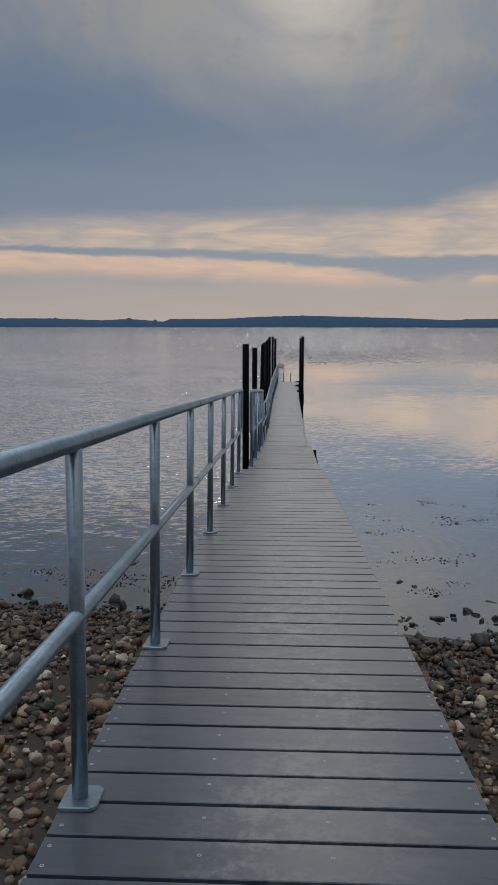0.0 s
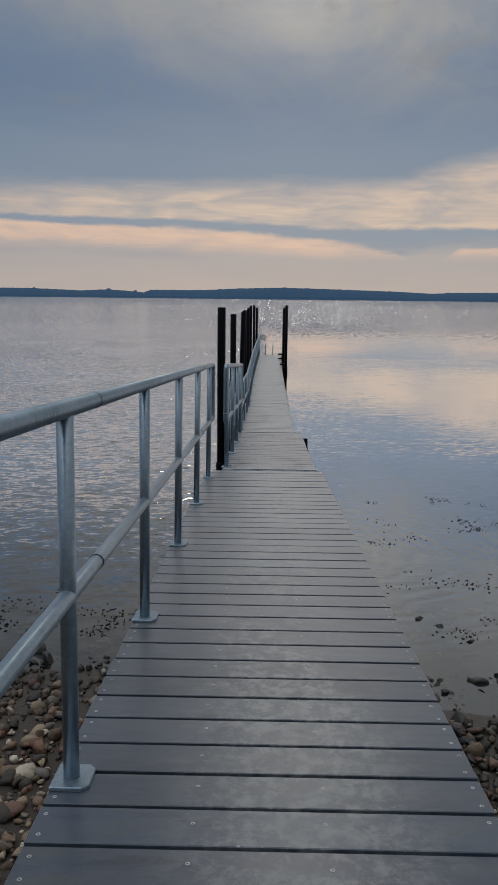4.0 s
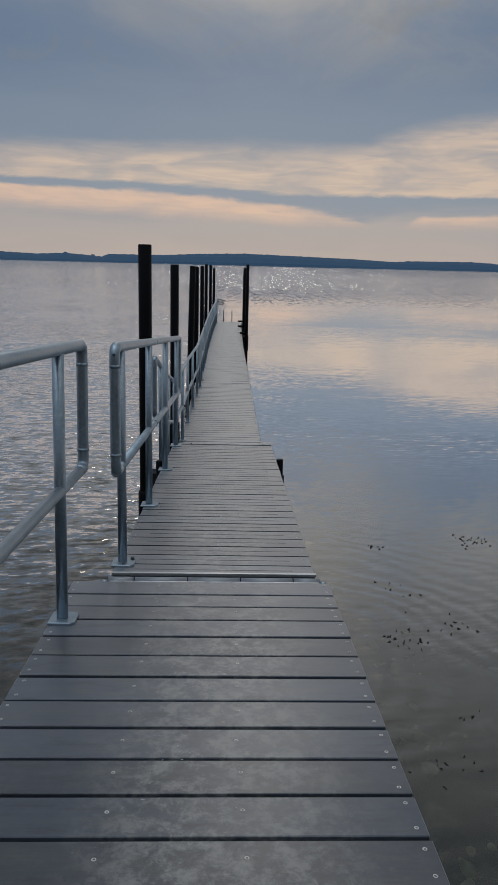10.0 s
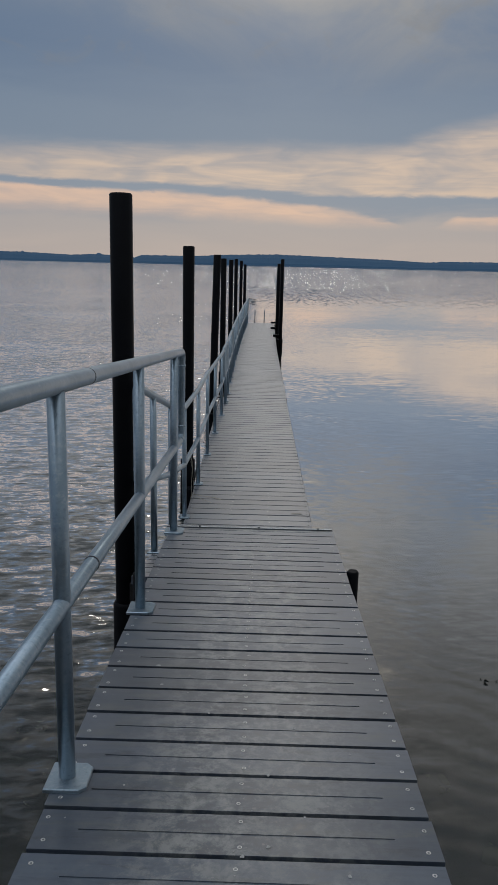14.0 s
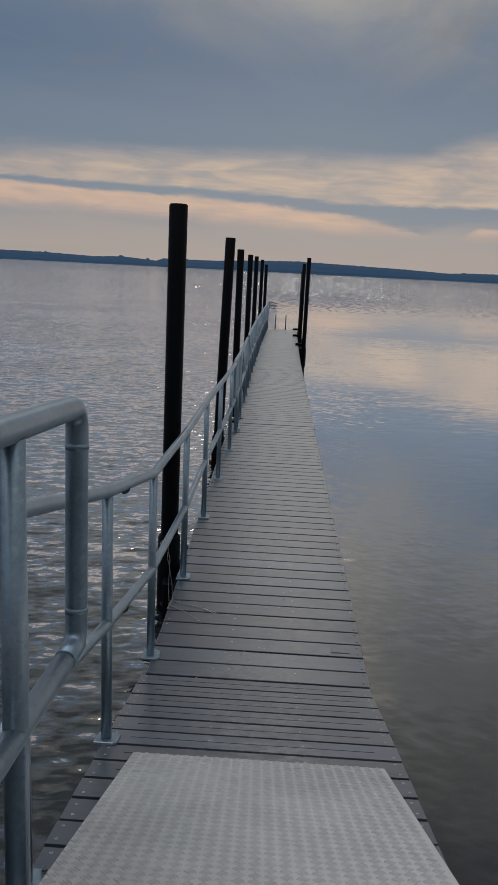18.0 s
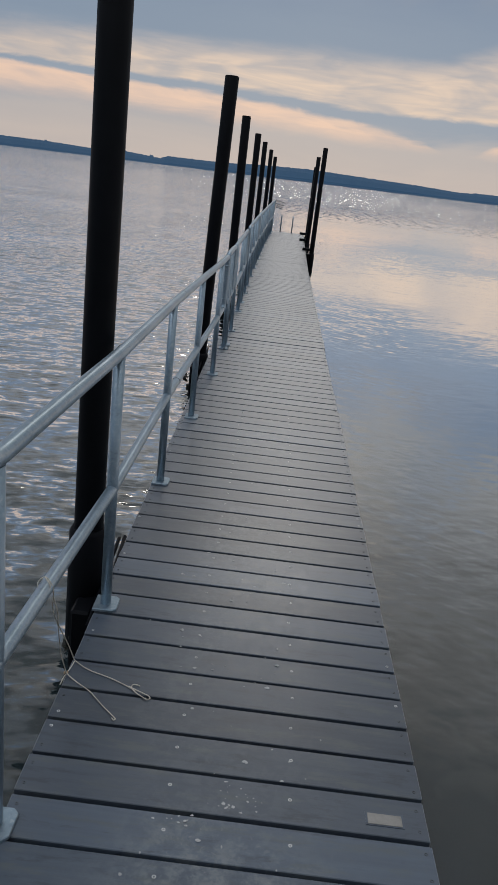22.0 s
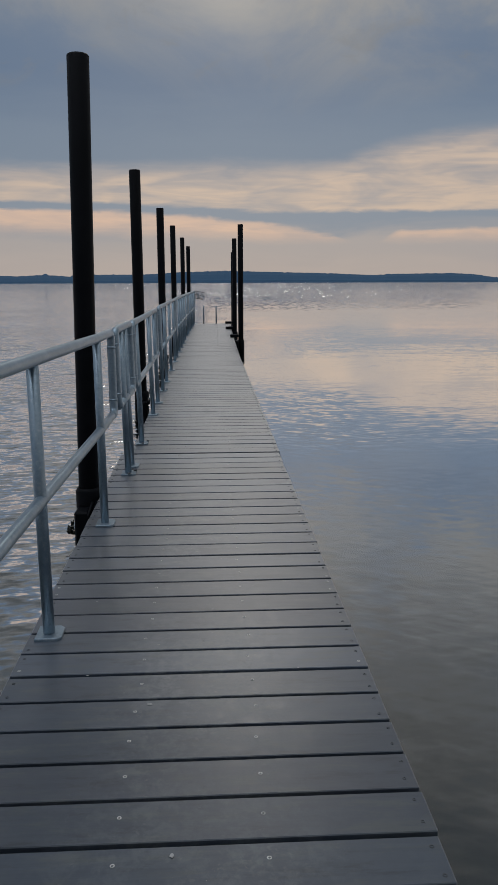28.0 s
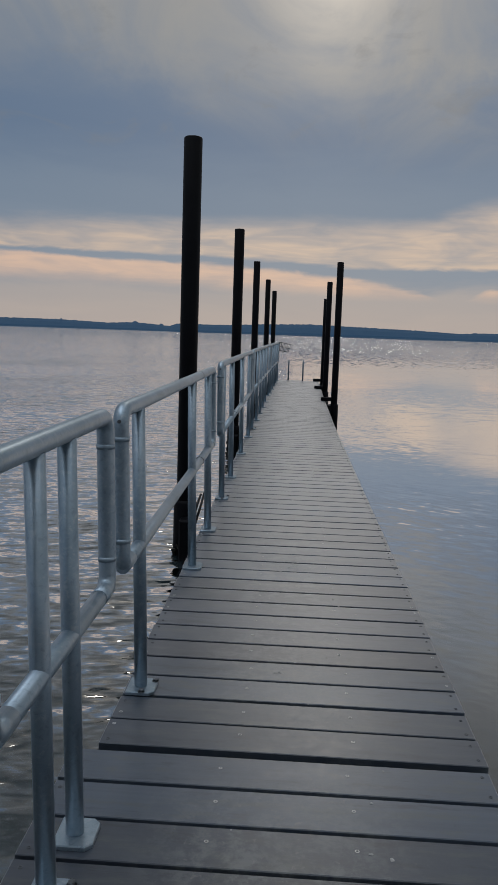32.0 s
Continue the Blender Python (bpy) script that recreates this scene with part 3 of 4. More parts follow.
# ---- piles ----
def pile(name, x, y, top, r=0.0635, sleeve=None, lean=(0, 0), label="tall round black mooring pile standing in the water"):
    ob = thing(name, label, "pile", "piles along the jetty", at=(x, y, -2.0))
    bm = bmesh.new()
    h = top + 2.0
    sweep(bm, [(0, 0, 0), (lean[0], lean[1], h - 0.008), (lean[0], lean[1], h)], [r, r, r - 0.007], 20)
    part("pole", bm, BLACK, ob)
    if sleeve:
        z0, z1, rs = sleeve
        f = (z1 + 2.0) / h
        bm = bmesh.new()
        c = (lean[0] * f, lean[1] * f)
        sweep(bm, [(*c, z0 + 2.0), (*c, z1 + 1.98), (*c, z1 + 2.0)], [rs, rs, rs - 0.012], 20)
        part("sleeve", bm, BLACK, ob, "black guide sleeve round the pile")
    return ob


def pile_bracket(y, x_pile, side):
    """Black guide box that holds a floating deck to its pile."""
    ob = thing("pile_guide", "black steel guide bracket between deck edge and pile", "bracket", "pile guides", at=(x_pile, y, DECK))
    bm = bmesh.new()
    box(bm, -0.05, 0.04, -0.20, 0.10, -0.40, -0.07, 0.012)
    part("guide_box", bm, BLACK, ob)
    if side < 0:
        bm = bmesh.new()
        box(bm, -0.16, 0.05, -0.06, 0.06, 0.002, 0.075, 0.012)
        part("arm", bm, BLACK, ob)
    for out in (0.0, 0.028):
        bm = bmesh.new()
        sweep(bm, rounded([(side * (0.078 - out), -0.30, -0.07), (side * (0.074 - out), 0.05, -0.03), (side * (0.066 - out), 0.40, 0.008 - 0.5 * out)], 0.05), 0.009, 8)
        part("guard_bar", bm, BLACK, ob)
    return ob


def reflection_clumps(ob, seed, z0=-0.12, z1=0.14, r=0.078):
    """Ragged black clumps round a pile at the waterline, standing in for its reflection."""
    rnd = random.Random(seed)
    bm = bmesh.new()
    for _ in range(46):
        a, h = rnd.uniform(0, 6.28), rnd.uniform(z0, z1)
        q = rnd.uniform(0.012, 0.030) * (1.25 - 0.8 * (h - z0) / (z1 - z0))
        m = Matrix.Translation((r * math.cos(a), r * math.sin(a), h + 2.0)) @ Matrix.Rotation(rnd.uniform(0, 6.28), 4, "Z") @ Matrix.Rotation(rnd.uniform(-0.6, 0.6), 4, "X") @ Matrix.Diagonal((q, q * rnd.uniform(0.5, 1.0), q * rnd.uniform(0.8, 1.9), 1))
        made = bmesh.ops.create_icosphere(bm, subdivisions=1, radius=1.0, matrix=m)
        for v in made["verts"]:
            v.co += Vector((rnd.gauss(0, 0.006), rnd.gauss(0, 0.006), rnd.gauss(0, 0.008)))
    tagged(part("reflection_clumps", bm, WEED, ob, "black ragged clumps standing in for the pile's rippled reflection"), kind="stuff")


LEFT_PILES = [(-0.111, 7.35, 3.16), (-0.088, 11.53, 2.975), (-0.097, 16.07, 2.945), (-0.069, 20.5, 2.92), (-0.046, 25.14, 2.925),
              (-0.029, 30.1, 2.98), (0.068, 34.5, 2.95), (0.185, 36.9, 2.81)]
RIGHT_PILES = [(1.563, 30.1, 3.01), (1.545, 33.5, 2.87), (1.61, 36.5, 2.615)]
for i, (x, y, top) in enumerate(LEFT_PILES):
    post_in_sea = pile("mooring_pile", x, y, top, lean=(0.10 if i == 2 else 0.0, 0.0), sleeve=(-0.1, 0.40 if i > 1 else 0.60, 0.083) if i else (-0.1, 0.74, 0.08))
    reflection_clumps(post_in_sea, 40 + i, -0.12, 0.10 if i % 2 else 0.17, 0.085)
for x, y, top in RIGHT_PILES:
    pile("mooring_pile", x, y, top, sleeve=(-0.1, 0.30, 0.085))
    pile_bracket(y - 0.02, x - 0.10, -1)
bolt_on_pile = thing("pile_bolt", "small bright bolt head on the face of a black pile", "bolt", at=(-0.10, 7.287, 2.215))
bm = bmesh.new()
sweep(bm, [(0, 0.006, 0), (0, -0.004, 0)], 0.011, 12)
sweep(bm, [(0, -0.004, 0), (0, -0.012, 0)], 0.006, 6)
part("head", bm, DARK, bolt_on_pile)
for x, y, top in LEFT_PILES[1:]:
    pile_bracket(y, x + 0.03, 1)
pile("stub_pile", 1.180, 6.62, 1.27, 0.031, label="short black stub pile carrying the ramp")
pile("stub_pile", 0.085, 6.58, 1.25, 0.031, label="short black stub pile carrying the ramp")


# ---- railings ----
RAIL_R, POST_R = 0.0245, 0.0225


def plate_mesh():
    bm = bmesh.new()
    a, b, c = 0.065, 0.075, 0.022
    pts = [(-a, -b), (a - c, -b), (a, -b + c), (a, b - c), (a - c, b), (-a, b)]
    lo = [bm.verts.new((x + 0.006, y, 0.0)) for x, y in pts]
    hi = [bm.verts.new((x + 0.006, y, 0.012)) for x, y in pts]
    bm.faces.new(lo[::-1])
    bm.faces.new(hi)
    for i in range(6):
        bm.faces.new((lo[i], lo[(i + 1) % 6], hi[(i + 1) % 6], hi[i]))
    bmesh.ops.bevel(bm, geom=[e for e in bm.edges if all(v in hi for v in e.verts)], offset=0.003, segments=1, affect="EDGES")
    return mesh_of(bm, "base_plate", STEEL)


def bolt_mesh():
    bm = bmesh.new()
    sweep(bm, [(0, 0, 0), (0, 0, 0.003)], 0.012, 10)
    sweep(bm, [(0, 0, 0.003), (0, 0, 0.010)], 0.009, 6)
    return mesh_of(bm, "bolt", HINGE)


PLATE, BOLT = plate_mesh(), bolt_mesh()


def railing(label, posts, surface, xline, y0, y1, loop0, loop1, height=1.045, mid=0.535, plate=1.0, lean=0.0):
    """A tube railing: upright posts on plates, a hand rail, a knee rail, closed end loops where they show."""
    ob = thing("railing", label, "railing", "jetty railings", at=(xline(posts[0]), posts[0], surface(posts[0])))
    o = ob.location
    ys = sorted({y0, *posts, y1})
    rise = height if callable(height) else (lambda y: height)
    top = [Vector((xline(y) + lean, y, surface(y) + rise(y))) - o for y in ys]
    low = [Vector((xline(y) + lean * mid, y, surface(y) + mid)) - o for y in ys]
    kinked = [p for i, p in enumerate(top) if i in (0, len(top) - 1) or abs((top[i + 1] - p).normalized().dot((p - top[i - 1]).normalized())) < 0.99995]
    kinklow = [p for i, p in enumerate(low) if i in (0, len(low) - 1) or abs((low[i + 1] - p).normalized().dot((p - low[i - 1]).normalized())) < 0.99995]
    run = list(kinked)
    if loop1:
        run += [kinklow[-1], kinklow[-1] + (kinklow[-2] - kinklow[-1]).normalized() * 0.10]
    if loop0:
        run = [kinklow[0] + (kinklow[1] - kinklow[0]).normalized() * 0.10, kinklow[0]] + run
    bm = bmesh.new()
    sweep(bm, rounded(run, 0.055, 6), RAIL_R, 16)
    part("hand_rail", bm, STEEL, ob)
    bm = bmesh.new()
    sweep(bm, kinklow, RAIL_R - 0.0015, 14)
    part("knee_rail", bm, STEEL, ob)
    # sleeves of the pipe joints
    for y in posts[1::3]:
        d = 0.34
        for h, nm in ((rise(y + d), "coupling"), (mid, "coupling")):
            p = Vector((xline(y + d) + lean * h, y + d, surface(y + d) + h)) - o
            q = Vector((xline(y + d + 0.006) + lean * h, y + d + 0.006, surface(y + d + 0.006) + h)) - o
            if y + d < y1 - 0.2:
                bm = bmesh.new()
                sweep(bm, [p, q], RAIL_R + 0.0008, 14)
                part(nm, bm, IRON, ob, "dark ring of a pipe joint")
    # elbow fittings of the end loops: collars and set screws
    for on, hi, lo in ((loop0, kinked[0], kinklow[0]), (loop1, kinked[-1], kinklow[-1])):
        if on:
            way = (lo - hi).normalized()
            for at in (hi + way * 0.085, lo - way * 0.085):
                bm = bmesh.new()
                sweep(bm, [at - way * 0.007, at + way * 0.007], RAIL_R + 0.0015, 16)
                part("elbow_collar", bm, STEEL, ob, "raised collar of a pipe elbow")
            bm = bmesh.new()
            spot = hi + way * 0.030
            sweep(bm, [spot + Vector((0, -RAIL_R + 0.003, 0)), spot + Vector((0, -RAIL_R - 0.0025, 0))], 0.006, 8)
            part("set_screw", bm, IRON, ob, "dark set screw")
    for y in posts:
        bm = bmesh.new()
        b = Vector((xline(y), y, surface(y))) - o
        sweep(bm, [b, b + Vector((lean, 0, rise(y) - 0.015))], POST_R, 14)
        post = part("post", bm, STEEL, ob)
        pl = part("base_plate", PLATE, STEEL, post)
        slope = math.atan((surface(y + 0.05) - surface(y - 0.05)) / 0.1)
        pl.matrix_local = Matrix.Translation(b) @ Matrix.Rotation(slope, 4, "X") @ Matrix.Translation((0, 0, 0.001)) @ Matrix.Diagonal((plate, plate, 1, 1))
        for dx, dy in ((0.046, 0.036), (0.010, -0.050)):
            bo = part("bolt", BOLT, HINGE, post, "dull grey bolt head")
            bo.matrix_local = pl.matrix_local @ Matrix.Translation((dx, dy, 0.012))
    return ob


STEEL_LABEL = "grey galvanised tube railing on bolted plates"
railing(STEEL_LABEL + " beside the gangway", [-7.92, -6.61, -5.28, -3.99, -2.69, -1.36, 0.0, 1.354, 2.68], z_a, lambda y: 0.014, -8.1, 3.175, False, True, lambda y: 1.022 + 0.0085 * (y + 5), 0.54, 0.82, 0.014)
railing(STEEL_LABEL + " beside the ramp", [3.459, 4.731, 5.995, 7.265], z_b, lambda y: 0.155 + 0.0095 * (y - 3.46), 3.27, 7.67, True, True, lambda y: 1.09 - 0.007 * (y - 3.5), 0.512, 0.86, 0.003)
railing(STEEL_LABEL + ", bent at the pontoon", [7.89, 8.95, 10.12, 11.30, 12.70, 14.03, 15.40], z_c, x_c, 7.2, 15.95, True, True, lambda y: bend(y, [(7.0, 1.10), (11.3, 1.085), (12.7, 1.065), (14.0, 1.045), (15.4, 1.022), (16.0, 1.016)]), 0.53, 0.76, -0.004)
railing("short " + STEEL_LABEL + " across the joint", [16.55, 16.77], z_c, x_c, 16.27, 17.13, True, True, 1.01, 0.52, 0.76, -0.022)
railing(STEEL_LABEL + " on the pontoon", [17.58, 19.01, 19.80], z_c, x_c, 17.32, 20.08, True, True, 1.005, 0.52, 0.76, -0.022)
railing(STEEL_LABEL + " on the pontoon", [20.77, 21.65, 23.0, 24.34], z_c, x_c, 20.58, 24.75, True, True, 1.02, 0.52, 0.76, -0.015)
railing(STEEL_LABEL + " on the pontoon", [25.15, 26.2, 27.22, 28.25, 29.32, 30.8], z_c, x_c, 24.9, 31.2, True, True, 1.03, 0.52, 0.76)
railing(STEEL_LABEL + " on the pontoon", [31.55, 32.7, 33.9, 35.1, 36.2], z_c, x_c, 31.35, 36.4, True, True, 1.03, 0.52, 0.76)


# ---- things on the deck ----
def tread_plate():
    """Checker plate that bridges the ramp's end and the floating deck."""
    y0, y1 = B_END - 0.045, 8.82
    za, zb = z_b(y0) + 0.010, z_c(y1) + 0.012
    w0, w1 = 0.135, 1.150
    ob = thing("tread_plate", "pale worn aluminium checker plate bridging ramp and pontoon", "metal plate", at=(0.6, y0, za))
    length = math.hypot(y1 - y0, za - zb)
    ob.matrix_world = Matrix.Translation((0.5 * (w0 + w1), y0, za)) @ Matrix.Rotation(math.atan2(zb - za, y1 - y0), 4, "X")
    hw = 0.5 * (w1 - w0)
    bm = bmesh.new()
    box(bm, -hw, hw, 0, length, -0.006, 0.0, 0.002)
    part("sheet", bm, TREAD, ob)
    bm = bmesh.new()
    step = 0.040
    for i in range(int(2 * hw / step)):
        for j in range(int(length / step)):
            cx, cy = -hw + 0.02 + i * step, 0.02 + j * step
            flip = 1 if (i // 1 + j // 1) % 2 else -1
            ang = flip * 0.785
            for kk in (-1, 0, 1):
                ox, oy = cx - kk * 0.010 * math.sin(ang), cy + kk * 0.010 * math.cos(ang)
                c, s = math.cos(ang), math.sin(ang)
                q = [(0.017, 0), (0, 0.0034), (-0.017, 0), (0, -0.0034)]
                base = [bm.verts.new((ox + c * a - s * b, oy + s * a + c * b, 0.0)) for a, b in q]
                t = [bm.verts.new((ox + 0.5 * (c * a - s * b), oy + 0.5 * (s * a + c * b), 0.0045)) for a, b in q]
                for u in range(4):
                    bm.faces.new((base[u], base[(u + 1) % 4], t[(u + 1) % 4], t[u]))
                bm.faces.new(t)
    tagged(part("tread_pattern", bm, TREAD, ob), kind="stuff")
    for x in (-0.30, 0.06, 0.42):
        bm = bmesh.new()
        sweep(bm, [(x, -0.012, -0.004), (x, -0.012, 0.004)], 0.0055, 6)
        part("bolt", bm, IRON, ob, "dark bolt at the plate's edge")
    return ob


tread_plate()


def hinge():
    """Row of hinge barrels between gangway and ramp."""
    ob = thing("ramp_hinge", "grey steel hinge barrels between gangway and ramp", "hinge", at=(0.62, A_END + 0.045, z_a(A_END) - 0.004))
    ends = (-0.50, -0.375, -0.125, 0.125, 0.375, 0.506)
    for x0, x1 in zip(ends, ends[1:]):
        x1 -= 0.006
        bm = bmesh.new()
        sweep(bm, [(x0, 0.002, -0.020), (x1, 0.002, -0.020)], 0.0225, 14)
        part("barrel", bm, HINGE, ob)
    bm = bmesh.new()
    box(bm, -0.50, 0.50, -0.040, 0.085, -0.062, -0.046, 0.002)
    # leaf coloured dark, for the shade in the gap behind the barrels
    part("leaf", bm, DARK, ob)
    for y0, y1, nm in ((-0.0435, -0.037, "gangway_strip"), (0.058, 0.073, "ramp_strip")):
        bm = bmesh.new()
        box(bm, -0.49, 0.49, y0, y1, -0.014, 0.001, 0.001)
        part(nm, bm, ALU, ob, "bright edge strip of the hinge")
    for x in (-0.515, 0.515):
        bm = bmesh.new()
        sweep(bm, [(x - 0.012, -0.010, -0.018), (x + 0.012, -0.010, -0.018)], 0.012, 6)
        part("hinge_bolt", bm, STEEL, ob)


hinge()


def string():
    """Twine tied to the knee rail, trailing on the deck."""
    x, y, z = 0.012, 10.50, DECK + 0.545
    ob = thing("twine", "knotted white twine tied to the knee rail, trailing on the boards", "string", at=(x, y, z))
    d = DECK + 0.004 - z
    fork, node, knot = (0.030, 0.06, -0.17), (0.014, 0.385, d + 0.004), (0.004, 0.305, d + 0.004)
    runs = [
        [(0.0, 0.0, 0.028), (0.027, -0.01, 0.0), (0.0, -0.012, -0.027), (-0.027, 0.0, 0.0), (0.0, 0.012, 0.028), (0.027, 0.006, -0.01), (0.024, 0.015, -0.05), (0.036, 0.035, -0.11), fork,
         (0.030, 0.22, -0.36), node, (0.075, 0.345, d), (0.156, 0.319, d), (0.225, 0.285, d), (0.262, 0.262, d)],
        [(0.024, 0.015, -0.05), (0.018, 0.03, -0.10), fork, (0.012, 0.18, -0.36), knot, (0.060, 0.262, d), (0.105, 0.233, d), (0.165, 0.165, d), (0.219, 0.111, d)],
        [node, (0.012, 0.35, d + 0.003), knot, (0.000, 0.275, d + 0.002), (-0.002, 0.245, d)],
        [(0.235, 0.280, d + 0.002), (0.275, 0.262, d), (0.315, 0.243, d), (0.324, 0.228, d), (0.310, 0.222, d), (0.275, 0.245, d), (0.248, 0.268, d + 0.002), (0.246, 0.292, d + 0.002), (0.265, 0.296, d), (0.275, 0.290, d)],
        [(0.219, 0.111, d + 0.001), (0.226, 0.103, d), (0.220, 0.095, d), (0.212, 0.106, d)],
    ]
    for r in runs:
        bm = bmesh.new()
        sweep(bm, rounded(r, 0.03, 4), 0.0019, 6)
        part("strand", bm, TWINE, ob)
    bm = bmesh.new()
    for i in range(14):
        a, q = random.random() * 6.28, random.random()
        p = Vector(knot) + Vector((0.004 * math.cos(a), 0.004 * math.sin(a), 0.004))
        sweep(bm, [p, p + Vector((0.010 * math.cos(a) * q, 0.010 * math.sin(a) * q, 0.004 * q))], [0.0022, 0.001], 5)
    part("frayed_tuft", bm, TUFT, ob, "brown frayed tuft on the twine")


string()


def label_plate():
    ob = thing("small_plate", "small pale worn plate screwed to a deck board", "plate", at=(1.112, 10.312, DECK + 0.001))
    bm = bmesh.new()
    box(bm, -0.058, 0.058, -0.026, 0.026, 0.0, 0.002, 0.0)
    part("frame", bm, BOARD, ob, "grey edge of the plate")
    bm = bmesh.new()
    box(bm, -0.052, 0.052, -0.022, 0.019, 0.002, 0.004, 0.0008)
    part("sheet", bm, PLAQUE, ob)


label_plate()


def ladder():
    ob = thing("bathing_ladder", "two steel grab tubes of a bathing ladder at the pontoon end", "ladder", at=(0.86, C_END - 0.05, DECK))
    for x in (-0.20, 0.20):
        bm = bmesh.new()
        sweep(bm, rounded([(x, -0.02, 0.001), (x, -0.02, 0.55), (x, 0.12, 0.55), (x, 0.12, -0.9)], 0.06), 0.02, 10)
        part("grab_tube", bm, STEEL, ob)
    for i in range(3):
        bm = bmesh.new()
        box(bm, -0.2, 0.2, 0.10, 0.14, -0.25 - 0.25 * i, -0.22 - 0.25 * i, 0.004)
        part("rung", bm, STEEL, ob)


ladder()


def basket():
    x, y, z = x_c(36.4) + 0.19, 36.35, DECK + 1.02
    ob = thing("wire_basket", "small dark wire basket hung on the rail end", "basket", at=(x, y, z))
    ob.rotation_euler = (0, radians(11), 0)
    loops = [(0.0, 0.17, 0.13), (-0.11, 0.15, 0.11), (-0.22, 0.13, 0.10)]
    for h, a, b in loops:
        bm = bmesh.new()
        sweep(bm, rounded([(0, -b, h), (a, -b, h), (a, b, h), (-a, b, h), (-a, -b, h), (0, -b, h)], 0.03), 0.008, 6)
        part("hoop", bm, IRON, ob)
    for i in range(8):
        t = -0.15 + 0.3 * i / 7
        for sgn in (-1, 1):
            bm = bmesh.new()
            sweep(bm, [(t, sgn * 0.13, 0.0), (t * 0.8, sgn * 0.10, -0.22)], 0.006, 5)
            part("wire", bm, IRON, ob)
    bm = bmesh.new()
    box(bm, -0.13, 0.13, -0.10, 0.10, -0.23, -0.22, 0.002)
    part("bottom", bm, IRON, ob)
    bm = bmesh.new()
    box(bm, -0.22, -0.15, -0.02, 0.02, -0.06, 0.0, 0.004)
    part("hook", bm, STEEL, ob)


basket()


# ---- beach stones, weed ----
def stone_mesh(seed, level=2, skin=None):
    rnd = random.Random(seed)
    bm = bmesh.new()
    bmesh.ops.create_icosphere(bm, subdivisions=level, radius=1.0)
    sx, sy, sz = rnd.uniform(0.8, 1.2), rnd.uniform(0.6, 0.95), rnd.uniform(0.42, 0.7)
    cuts = [(Vector((rnd.gauss(0, 1), rnd.gauss(0, 1), rnd.gauss(0, 0.8))).normalized(), rnd.uniform(0.30, 0.75)) for _ in range(12)]
    off = Vector((rnd.random() * 50, rnd.random() * 50, rnd.random() * 50))
    for v in bm.verts:
        n = noise.noise(v.co * 0.9 + off) * 0.30 + noise.noise(v.co * 2.6 + off) * 0.20
        v.co *= 1 + n
        for c, lim in cuts:
            over = v.co.dot(c) - lim
            if over > 0:
                v.co -= c * over * 0.93
        v.co = Vector((v.co.x * sx, v.co.y * sy, v.co.z * sz))
    for f in bm.faces:
        f.smooth = True
    return mesh_of(bm, "stone", skin or STONE)


